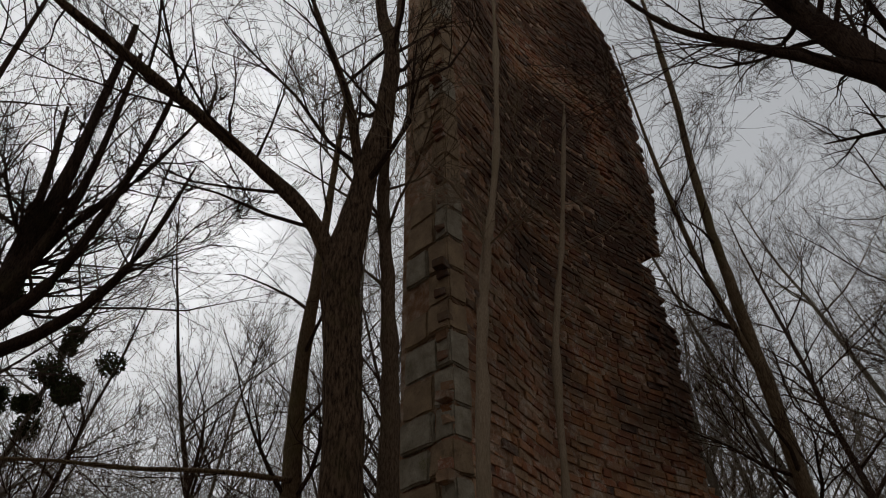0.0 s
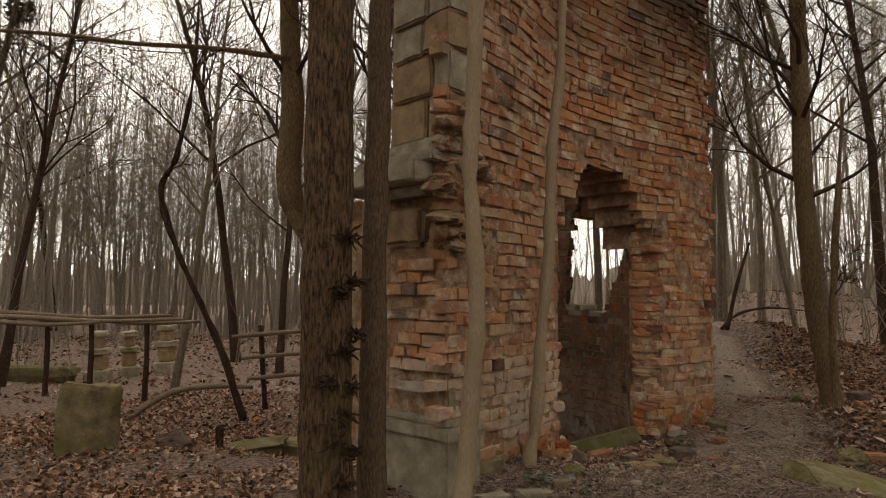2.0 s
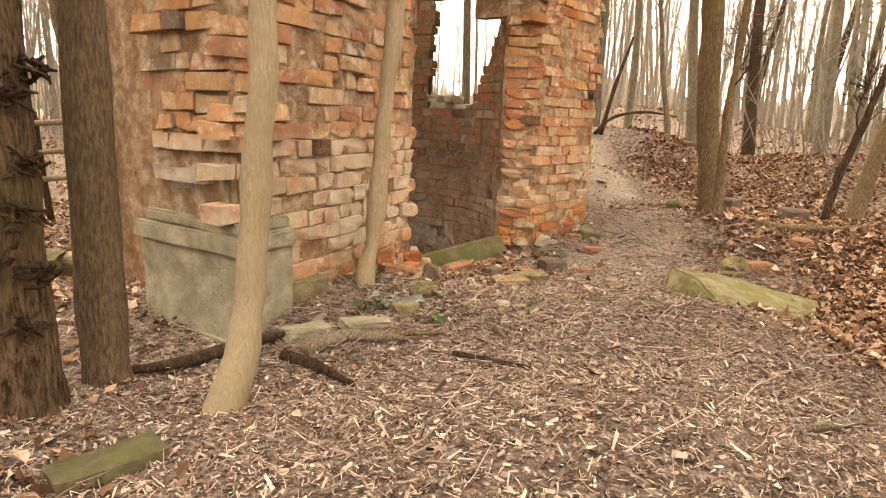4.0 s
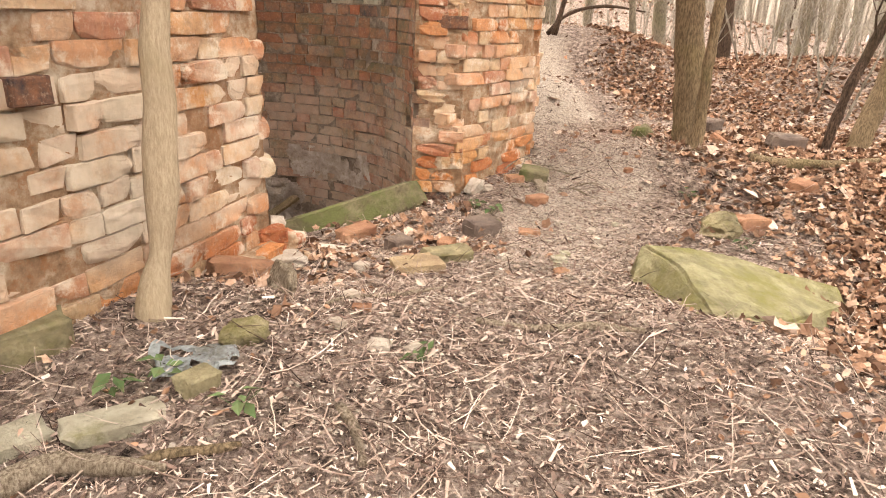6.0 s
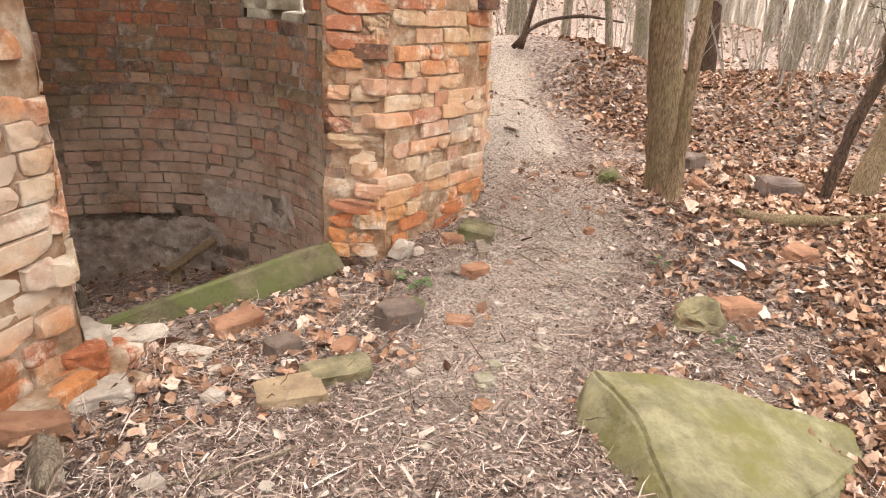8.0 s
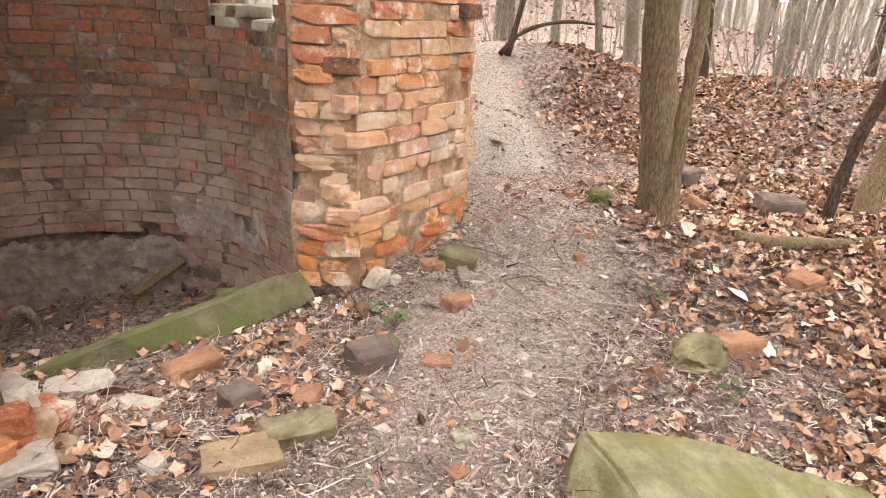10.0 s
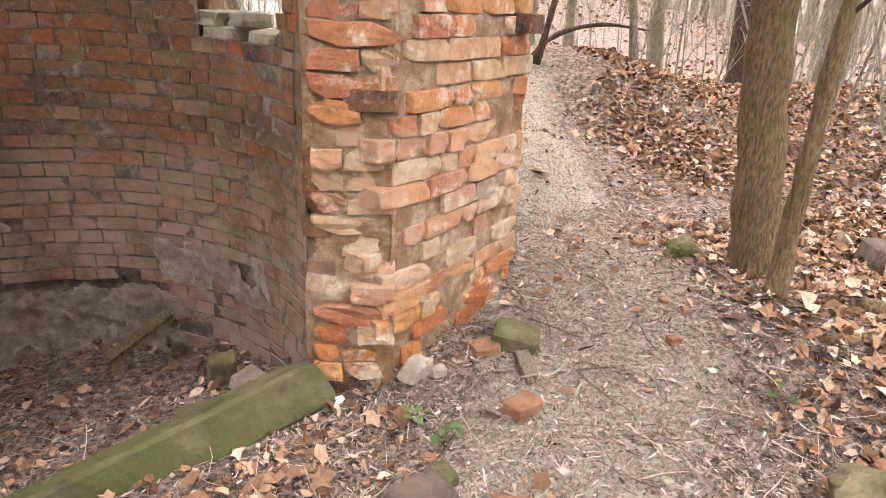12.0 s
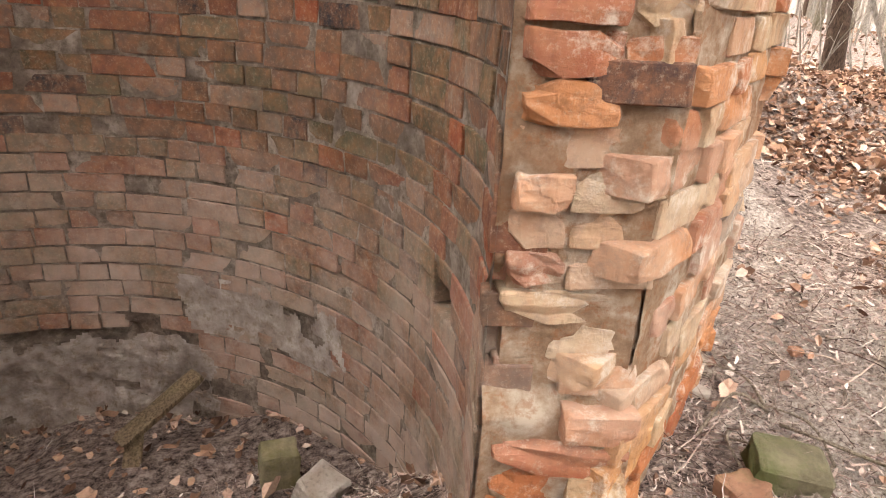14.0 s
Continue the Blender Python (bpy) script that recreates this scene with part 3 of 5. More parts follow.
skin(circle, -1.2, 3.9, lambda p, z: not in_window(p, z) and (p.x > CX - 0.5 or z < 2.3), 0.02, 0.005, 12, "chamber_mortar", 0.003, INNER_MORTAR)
skin([ring(d) for d in np.linspace(70, 32, 16)], -0.42, -0.1, lambda p, z: ragged(p, z, 32, 70, -0.42, -0.1), 0.013, 0.008, 21, "plaster_patch", -0.008, PLASTER)
skin([ring(d) for d in np.linspace(135, 62, 28)], -1.2, -0.44, lambda p, z: ragged(p, z, 62, 135, -1.4, -0.44), 0.014, 0.03, 25, "plaster_patch", -0.012, PLASTER)
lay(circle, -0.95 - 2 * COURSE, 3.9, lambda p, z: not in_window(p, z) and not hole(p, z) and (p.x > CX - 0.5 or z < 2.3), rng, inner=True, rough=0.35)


def place_bricks():
    """The nearest bricks are objects of their own; the rest is joined."""
    near = lambda b: b[2] < 1.45 and not b[8] and (b[0] - 2.0) ** 2 + (b[1] - 6.7) ** 2 < 1.5 or (not b[8] and b[2] < 1.2 and 0.4 < b[0] < 1.1 and b[1] < 6)
    chosen = sorted([b for b in placed if near(b)], key=lambda b: -len(b))[:300]
    mine = set(map(id, chosen))
    meshes, worn = [], []
    for k in range(32):
        s = Soup()
        s.add(*brick_block(random.Random(680 + k), 2, 0.9 if k < 18 else 1.4))
        (meshes if k < 18 else worn).append(s.mesh("brick", BRICK))
    r = random.Random(3)
    for b in chosen:
        m = Matrix.LocRotScale(b[:3], Euler((b[4], 0, b[3])), (b[5], b[6], b[7]))
        part("brick", r.choice(worn if len(b) > 9 else meshes), tower, m=m)
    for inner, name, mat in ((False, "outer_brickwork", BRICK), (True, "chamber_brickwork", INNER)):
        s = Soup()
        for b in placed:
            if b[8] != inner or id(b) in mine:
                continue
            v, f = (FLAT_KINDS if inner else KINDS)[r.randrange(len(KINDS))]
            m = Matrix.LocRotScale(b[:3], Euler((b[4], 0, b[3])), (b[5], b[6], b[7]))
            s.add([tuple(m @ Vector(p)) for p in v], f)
        part(name, s.mesh(name, mat), tower, "sooty curved brickwork with the chamber's shade in its colour" if inner else "weathered orange brickwork", kind="stuff")


place_bricks()
HARD = brick_material("hard_fired_brick", [(0, (0.05, 0.042, 0.045)), (0.5, (0.065, 0.05, 0.05))], 0.7, (0.2, 0.15, 0.13), (0.04, 0.03, 0.03))
for bx, by, bz, bl, bt in ((2.085, 6.955, 1.085, 0.2, -8), (2.83, 7.44, 1.35, 0.13, 42), (0.36, 4.57, 0.92, 0.12, 58)):
    part("dark_brick", rock_mesh("dark_brick", 720, 1.02, 1, 1.0, HARD, 2, 0.04, 0.05), tower, "dark hard-fired brick", m=pose(bx, by, bz, 0, 0, bt) @ Matrix.Diagonal((bl, 0.13, 0.08, 1)))
# loose mossy blocks on the sill of the back window
for k, (deg, bz, bl) in enumerate(((46, 1.19, 0.24), (35, 1.18, 0.22), (48, 1.27, 0.2), (42, 1.27, 0.16))):
    p = ring(deg, RADIUS + 0.1 + 0.05 * (k % 2))
    part("sill_block", rock_mesh("sill_block", 740 + k, bl, 0.2, 0.085, STONE, 2, 0.12, 0.1), tower, "mossy pale block on the sill", m=pose(p.x, p.y, bz, 0, 0, deg + 90))


# ---- stone dressings of the tower ----
SIDE = (END - CORNER).normalized()
OUT = Vector((-SIDE.y, SIDE.x)) if Vector((-SIDE.y, SIDE.x)).y < 0 else Vector((SIDE.y, -SIDE.x))
ALONG = (FRONT_LEFT[1] - CORNER).normalized()
FRONT_OUT = Vector((ALONG.y, -ALONG.x))


def side_box(u0, u1, d0, d1, z0, z1):
    """A block on the side face: u from the corner along the face, d out of it."""
    a, b = CORNER + SIDE * u0, CORNER + SIDE * u1
    c = [a + OUT * d1, a + OUT * d0, b + OUT * d0, b + OUT * d1]
    area = sum(p.x * q.y - q.x * p.y for p, q in zip(c, c[1:] + c[:1]))
    return (c if area > 0 else c[::-1]), z0, z1


def worn_mesh(name, boxes, material, seed, amount=0.012):
    """Blocks joined into one piece, bevelled and worn."""
    bm = bmesh.new()
    for plan, z0, z1 in boxes:
        n = len(plan)
        v = [bm.verts.new((p[0], p[1], z)) for z in (z0, z1) for p in plan]
        bm.faces.new(v[:n][::-1])
        bm.faces.new(v[n:])
        for i in range(n):
            bm.faces.new((v[i], v[(i + 1) % n], v[n + (i + 1) % n], v[n + i]))
    bmesh.ops.bevel(bm, geom=bm.edges[:], offset=amount * 1.3, segments=2, affect="EDGES")
    bmesh.ops.subdivide_edges(bm, edges=[e for e in bm.edges if e.calc_length() > 0.09], cuts=3, use_grid_fill=True)
    for v in bm.verts:
        v.co += noise.noise_vector(v.co * 6 + Vector((seed, 0, 0))) * amount + noise.noise_vector(v.co * 22 + Vector((seed, 0, 0))) * amount * 0.4
    me = bpy.data.meshes.new(name)
    bm.to_mesh(me)
    bm.free()
    me.materials.append(material)
    return me


def build_dressings():
    # pedestal: die, base, chamfered cap
    def ped(d, z0, z1, u1=0.62, w=0.34):
        c = [CORNER - SIDE * 0.0 + OUT * d - ALONG * d, CORNER + ALONG * w + OUT * d, CORNER + ALONG * w - OUT * 0.3, CORNER + SIDE * u1 - OUT * 0.1 - ALONG * 0.0, CORNER + SIDE * (u1 + d) + OUT * d]
        c[0] = CORNER + OUT * d + FRONT_OUT * d
        c[1] = CORNER + ALONG * w + FRONT_OUT * d
        c[2] = CORNER + ALONG * w - FRONT_OUT * 0.2
        c[3] = CORNER + SIDE * u1 - OUT * 0.25
        return c, z0, z1
    pedestal = part("pedestal", worn_mesh("pedestal", [ped(0.045, -0.15, 0.46)], STONE, 1, 0.006), tower, "grey sandstone corner pedestal")
    part("pedestal_cap", worn_mesh("pedestal_cap", [ped(0.075, 0.46, 0.545)], STONE, 2, 0.007), pedestal)
    part("pedestal_cap", worn_mesh("pedestal_cap", [ped(0.03, 0.545, 0.60)], STONE, 3, 0.007), pedestal)
    part("pedestal_base", worn_mesh("pedestal_base", [ped(0.09, -0.2, 0.06, 0.66, 0.42)], STONE, 4, 0.012), pedestal)
    # shattered white moulding over the pedestal
    part("broken_moulding", worn_mesh("broken_moulding", [side_box(0.14, 0.62, -0.1, 0.02, 0.72, 0.86)], PALE, 7, 0.03), tower, "broken whitish stone moulding")
    part("broken_moulding", worn_mesh("broken_moulding", [side_box(0.0, 0.1, -0.12, -0.01, 0.6, 0.83)], STONE, 8, 0.02), tower)
    # plastered panel under the cornice
    part("plaster_panel", worn_mesh("plaster_panel", [side_box(0.2, 0.66, -0.12, 0.06, 1.78, 2.06)], ASHLAR, 5, 0.03), tower, "ochre stone panel with a broken lower edge")
    # cornice, stepped
    for k, (z0, z1, d, u0, u1) in enumerate([(2.12, 2.2, 0.12, 0.1, 0.75), (2.2, 2.34, 0.26, 0.06, 1.08), (2.34, 2.42, 0.16, 0.0, 0.86), (2.42, 2.52, 0.09, -0.02, 0.74)]):
        part("cornice_slab", worn_mesh("cornice_slab", [side_box(u0, u1, -0.25, d, z0, z1)], STONE, 20 + k, 0.011), tower, "weathered projecting stone cornice")
    # facing blocks of the side above the cornice
    r = random.Random(9)
    z, k = 2.52, 0
    while z < 12.5:
        h = r.uniform(0.26, 0.4)
        w = 0.63 - 0.035 * (z - 2.5)
        cut = r.choice([0.25, 0.4, 0.33, 0.99])
        for u0, u1 in ((-0.02, min(w, cut * 0.63)), (cut * 0.63, w)):
            if u1 - u0 > 0.05 and not (r.random() < 0.12 and u0 > 0):
                k += 1
                part("facing_block", worn_mesh("facing_block", [side_box(u0 + 0.008, u1 - 0.008, -0.2, r.uniform(0.0, 0.035), z + 0.01, z + h - 0.01)], ASHLAR if r.random() < 0.7 else STONE, 40 + k, 0.012), tower)
        z += h
    # ragged masonry where the cornice broke off at the corner
    for k in range(46):
        u, z = r.uniform(-0.06, 0.42), r.uniform(1.75, 2.75)
        p = CORNER + ALONG * u - FRONT_OUT * r.uniform(-0.03, 0.05)
        s = Soup()
        s.add(*rough_block(r, r.uniform(0.1, 0.22), r.uniform(0.1, 0.18), r.uniform(0.06, 0.1), 2, 0.3, 0.15))
        part("broken_masonry", s.mesh("broken_masonry", r.choice([BRICK, MORTAR, ASHLAR])), tower, m=pose(p.x, p.y, z, r.uniform(-12, 12), r.uniform(-12, 12), r.uniform(20, 90)))


build_dressings()


# ---- trees ----
def bend(p, d, length, n, rng, wobble, lift=0.0):
    """A wandering line of n steps."""
    pts, p, d = [Vector(p)], Vector(p), Vector(d).normalized()
    for _ in range(n):
        d = (d + Vector((rng.gauss(0, wobble), rng.gauss(0, wobble), rng.gauss(0, wobble) + lift))).normalized()
        p = p + d * (length / n)
        pts.append(p.copy())
    return pts


def grow(s, p, d, length, radius, rank, rng, spread=0.75):
    """A limb with its twigs; rank 0 is the last twig."""
    n = (2, 3, 4, 5)[min(rank, 3)]
    pts = bend(p, d, length, n, rng, 0.17, 0.05)
    s.tube(pts, [max(radius * (1 - 0.8 * i / n), 0.0022) for i in range(n + 1)], (3, 3, 4, 5)[min(rank, 3)], False)
    if rank <= 0:
        return
    for k in range((0, 5, 7, 7)[min(rank, 3)]):
        t = rng.uniform(0.22, 1.0)
        i = min(int(t * n), n - 1)
        q = pts[i].lerp(pts[i + 1], t * n - i)
        a = (pts[i + 1] - pts[i]).normalized()
        side = a.cross(Vector((rng.gauss(0, 1), rng.gauss(0, 1), rng.gauss(0, 1)))).normalized()
        grow(s, q, a + side * rng.uniform(0.5, 1.1) * spread * 1.3 + Vector((0, 0, 0.15)), length * rng.uniform(0.35, 0.6), max(radius * 0.42 * (1.1 - 0.6 * t), 0.002), rank - 1, rng, spread)


def trunk_line(pts, radii, sides=12, extra=5, rough=0.012, seed=0):
    """A trunk through the given points, smoothly divided, with an uneven skin and a flared foot."""
    P = [Vector(p) for p in pts]
    out, rr = [], []
    for i in range(len(P) - 1):
        a, b, c, d = P[max(i - 1, 0)], P[i], P[i + 1], P[min(i + 2, len(P) - 1)]
        for k in range(extra):
            t = k / extra
            out.append(0.5 * (2 * b + (c - a) * t + (2 * a - 5 * b + 4 * c - d) * t * t + (3 * b - a - 3 * c + d) * t ** 3))
            rr.append(radii[i] + (radii[i + 1] - radii[i]) * t)
    out.append(P[-1])
    rr.append(radii[-1])
    s = Soup()
    s.tube(out, rr, sides)
    for i, v in enumerate(s.v):
        c = out[i // sides]
        w = Vector(v) - c
        k = 1 + rough / max(rr[i // sides], 0.01) * noise.noise(Vector(v) * 7 + Vector((seed, 0, 0))) * 1.6
        s.v[i] = tuple(c + w * k)
    return s, out, rr


def special_tree(label, pts, radii, bark, seed, limbs=(), twigs=14, sides=14, start=0.35, reach=1.6, twig_bark=None):
    rng = random.Random(seed)
    s, line, rr = trunk_line(pts, radii, sides, 6, 0.014, seed)
    tree = thing("tree", None, label, "tree", pose(*pts[0]))
    base = Matrix.Translation(-Vector(pts[0]))
    me = s.mesh("trunk", bark, True)
    me.transform(base)
    part("trunk", me, tree)
    lines = [(line, rr, start)]
    for lp, lr in limbs:
        ls, l, r2 = trunk_line(lp, lr, 8, 5, 0.006, seed + 1)
        me = ls.mesh("limb", bark, True)
        me.transform(base)
        part("limb", me, tree)
        lines.append((l, r2, 0.15))
    b = Soup()
    for l, r2, st in lines:
        for k in range(twigs):
            i = rng.randrange(int(len(l) * st), len(l) - 1)
            a = (l[i + 1] - l[i]).normalized()
            side = a.cross(Vector((rng.gauss(0, 1), rng.gauss(0, 1), rng.gauss(0, 1)))).normalized()
            grow(b, l[i], a * 0.6 + side + Vector((0, 0, 0.2)), reach * rng.uniform(0.5, 1.2), max(r2[i] * 0.3, 0.006), 3 if k % 6 == 0 else 2, rng)
    if b.f:
        me = b.mesh("crown", twig_bark or bark)
        me.transform(base)
        part("crown", me, tree, kind="stuff")
    return tree


special_tree("stout tree with rough brown bark and short dead stubs", [(-0.56, 3.33, -0.1), (-0.58, 3.35, 0.3), (-0.6, 3.36, 1.5), (-0.6, 3.35, 3.0), (-0.66, 3.34, 3.8), (-0.71, 3.34, 4.45), (-0.6, 3.35, 5.3), (-0.45, 3.4, 6.4), (-0.43, 3.4, 7.3), (-0.58, 3.4, 8.3), (-0.5, 3.3, 11.5)],
             [0.2, 0.155, 0.145, 0.135, 0.13, 0.15, 0.1, 0.085, 0.075, 0.06, 0.02], ROUGH, 2,
             [([(-0.7, 3.34, 4.35), (-0.98, 3.2, 4.9), (-1.42, 3.03, 5.35), (-1.9, 2.8, 5.75), (-2.35, 2.5, 6.05), (-2.9, 2.1, 6.4)], [0.085, 0.065, 0.055, 0.05, 0.045, 0.03]),
              ([(-0.6, 3.3, 5.2), (-0.75, 3.2, 6.2), (-1.0, 3.0, 7.0), (-1.3, 2.9, 8.0)], [0.05, 0.04, 0.03, 0.015])], 11, 16, 0.5, 1.7, DARKBARK)
special_tree("slim dark tree standing close to a stouter one", [(-0.36, 3.62, -0.05), (-0.37, 3.63, 0.5), (-0.37, 3.64, 2.0), (-0.36, 3.64, 3.2), (-0.4, 3.62, 4.4), (-0.48, 3.62, 5.5), (-0.45, 3.62, 6.6), (-0.35, 3.6, 9.5)],
             [0.1, 0.082, 0.078, 0.07, 0.06, 0.055, 0.045, 0.015], RUSSET, 3, (), 10, 12, 0.55, 1.3)
special_tree("slender tree with smooth pale bark and a bent foot", [(0.12, 3.32, 0.0), (0.19, 3.4, 0.28), (0.22, 3.45, 0.6), (0.27, 3.46, 1.47), (0.225, 3.46, 2.1), (0.25, 3.46, 2.8), (0.3, 3.46, 3.9), (0.36, 3.46, 4.5), (0.56, 3.45, 6.1), (0.7, 3.4, 9.0)],
             [0.085, 0.062, 0.05, 0.05, 0.046, 0.045, 0.04, 0.036, 0.03, 0.01], SMOOTH, 4, (), 6, 12, 0.75, 1.0)
special_tree("thin leaning tree with smooth bark beside the doorway", [(0.6, 4.6, 0.02), (0.65, 4.64, 0.3), (0.68, 4.66, 0.5), (0.74, 4.68, 1.3), (0.79, 4.69, 1.94), (0.81, 4.69, 2.57), (0.88, 4.69, 3.2), (0.96, 4.68, 4.5), (1.18, 4.65, 5.75), (1.5, 4.6, 8.0)],
             [0.062, 0.05, 0.048, 0.046, 0.044, 0.042, 0.04, 0.034, 0.026, 0.008], SMOOTH, 5, (), 6, 12, 0.75, 0.9)
special_tree("grey-brown tree growing beside the path", [(4.03, 7.1, 0.1), (4.0, 7.13, 0.4), (3.97, 7.17, 0.8), (3.91, 7.2, 1.3), (3.86, 7.2, 2.0), (3.82, 7.2, 2.9), (3.82, 7.2, 4.6), (3.8, 7.2, 6.5), (3.8, 7.2, 8.3), (3.95, 7.15, 11.0), (4.0, 7.1, 15.0)],
             [0.15, 0.112, 0.104, 0.1, 0.1, 0.098, 0.09, 0.08, 0.066, 0.05, 0.015], BARK, 6, [([(3.8, 7.2, 5.2), (3.4, 7.1, 7.2), (3.2, 7.0, 9.2), (3.1, 7.0, 12)], [0.05, 0.04, 0.03, 0.01])], 18, 14, 0.45, 1.9, DARKBARK)
special_tree("thin stem leaning out beside a larger trunk", [(3.86, 6.76, 0.1), (3.89, 6.79, 0.3), (3.9, 6.81, 0.6), (3.89, 6.79, 0.9), (3.9, 6.8, 1.25), (3.96, 6.83, 2.0), (4.15, 6.95, 3.6)],
             [0.06, 0.046, 0.042, 0.04, 0.04, 0.034, 0.015], BARK, 7, (), 5, 10, 0.6, 0.9, DARKBARK)
special_tree("thin dark sapling leaning beside the path", [(5.15, 7.0, 0.15), (5.3, 7.05, 0.7), (5.6, 7.1, 1.5), (5.9, 7.2, 2.8)], [0.045, 0.036, 0.03, 0.014], DARKBARK, 8, (), 5, 8, 0.4, 0.8)
special_tree("mossy leaning trunk among dead leaves", [(5.55, 7.1, 0.1), (5.75, 7.2, 0.7), (6.05, 7.3, 1.6), (6.4, 7.5, 3.4), (6.7, 7.7, 6.5)], [0.1, 0.075, 0.07, 0.055, 0.02], BARK, 9, (), 8, 10, 0.5, 1.4)
special_tree("reddish-brown forked tree behind the stout one", [(-1.34, 6.2, -0.2), (-1.36, 6.2, 1.0), (-1.48, 6.2, 1.9), (-1.76, 6.2, 2.5), (-1.74, 6.2, 3.4), (-1.8, 6.15, 5.0), (-1.7, 6.1, 7.0), (-1.6, 6.1, 10.0)],
             [0.14, 0.11, 0.115, 0.13, 0.115, 0.09, 0.06, 0.02], BARK, 10, [([(-1.74, 6.06, 3.85), (-2.6, 6.06, 3.98), (-3.46, 6.06, 4.05), (-4.6, 6.06, 4.2), (-6.2, 6.06, 4.3)], [0.03, 0.026, 0.024, 0.02, 0.012])], 10, 12, 0.5, 1.6, DARKBARK)
special_tree("bent sapling leaning over a pole fence", [(-2.95, 8.2, -0.25), (-3.3, 8.2, 0.7), (-3.85, 8.1, 1.9), (-4.15, 8.1, 2.8), (-3.95, 8.1, 3.3), (-3.75, 8.1, 4.4), (-3.7, 8.1, 6.0)], [0.055, 0.045, 0.04, 0.04, 0.035, 0.025, 0.01], DARKBARK, 11, (), 6, 8, 0.55, 1.2)
special_tree("tall dark forked tree reaching over the path", [(4.7, 3.1, 0.0), (4.6, 3.2, 2.5), (4.45, 3.3, 4.5), (4.1, 3.5, 6.6), (3.7, 3.7, 8.2), (3.3, 3.8, 11.0)], [0.2, 0.17, 0.16, 0.14, 0.11, 0.05], DARKBARK, 12,
             [([(4.2, 3.45, 6.2), (3.7, 3.7, 7.0), (3.2, 3.9, 7.6), (2.7, 4.1, 8.3), (2.2, 4.2, 9.4)], [0.09, 0.06, 0.045, 0.035, 0.02]), ([(4.2, 3.45, 6.0), (4.3, 3.9, 7.6), (4.3, 4.2, 9.4), (4.4, 4.4, 12)], [0.1, 0.08, 0.06, 0.03])], 12, 12, 0.5, 1.8)
special_tree("ivy-covered tree with a wide spreading crown", [(-4.9, 3.9, 0.0), (-4.8, 4.0, 2.4), (-4.55, 4.1, 3.9), (-4.2, 4.2, 4.9), (-4.1, 4.3, 6.5), (-4.1, 4.3, 9.5)], [0.26, 0.23, 0.22, 0.15, 0.07, 0.03], DARKBARK, 13,
             [([(-4.4, 4.15, 4.4), (-3.8, 4.2, 5.0), (-3.45, 4.2, 5.9), (-3.2, 4.2, 7.2), (-3.1, 4.2, 8.6)], [0.1, 0.06, 0.045, 0.03, 0.015]), ([(-4.45, 4.15, 4.2), (-3.7, 4.2, 4.55), (-3.2, 4.2, 4.95), (-2.85, 4.2, 5.6), (-2.6, 4.2, 6.6)], [0.09, 0.06, 0.045, 0.03, 0.012]),
              ([(-4.2, 4.2, 4.9), (-4.3, 4.3, 6.4), (-4.6, 4.4, 8.0)], [0.08, 0.05, 0.02]), ([(-4.2, 4.2, 4.8), (-3.7, 4.1, 6.2), (-3.6, 4.0, 8.4)], [0.08, 0.045, 0.02]), ([(-4.25, 4.2, 4.7), (-3.9, 4.3, 5.8), (-3.4, 4.5, 6.8), (-2.9, 4.6, 8.0)], [0.06, 0.04, 0.03, 0.012])], 13, 12, 0.6, 1.5)


def stubs():
    """Short dead twigs in tufts on the stout trunk."""
    rng = random.Random(19)
    for z, a in ((0.55, -20), (0.62, -60), (0.9, -15), (0.95, -70), (1.12, -35), (1.2, 5), (1.45, -50), (1.5, -10), (0.75, -40), (1.75, -30), (0.4, -45)):
        s = Soup()
        d = Vector((math.cos(radians(a)), math.sin(radians(a)), 0))
        c = Vector((-0.59, 3.355, z)) + d * 0.14
        for k in range(30):
            t = (d + Vector((rng.gauss(0, 0.7), rng.gauss(0, 0.7), rng.gauss(0, 0.45)))).normalized()
            s.tube(bend(c + Vector((rng.gauss(0, 0.03), rng.gauss(0, 0.03), rng.gauss(0, 0.02))), t, rng.uniform(0.03, 0.08), 2, rng, 0.35), [0.009, 0.007, 0.004], 4, False)
        thing("dead_twig_tuft", s.mesh("dead_twig_tuft", DARKBARK), "tuft of short dead twigs on the trunk", "twigs", None, "dead twig tufts", "stuff")


stubs()


def forest_tree(seed, height, bark):
    """A bare forest tree as two meshes: trunk, branches."""
    rng = random.Random(seed)
    lean = Vector((rng.gauss(0, 0.04), rng.gauss(0, 0.04), 1))
    line = bend((0, 0, -0.3), lean, height, 10, rng, 0.045)
    r0 = height * 0.0076
    radii = [r0 * (1.25 if i == 0 else 1 - 0.088 * i) for i in range(11)]
    t = Soup()
    t.tube(line, radii, 8, False)
    b = Soup()
    for k in range(26):
        u = rng.uniform(0.22, 1.0) ** 0.8 * 9.9
        i = min(int(u), 9)
        p = line[i].lerp(line[i + 1], u - i)
        ang = rng.uniform(0, 2 * math.pi)
        up = rng.uniform(0.5, 1.4)
        grow(b, p, (math.cos(ang), math.sin(ang), up), height * rng.uniform(0.16, 0.34) * (1.15 - 0.06 * u), max(radii[i] * rng.uniform(0.3, 0.55), 0.012), 2 if k % 5 else 3, rng)
    return t.mesh("trunk", bark, True), b.mesh("crown", bark)


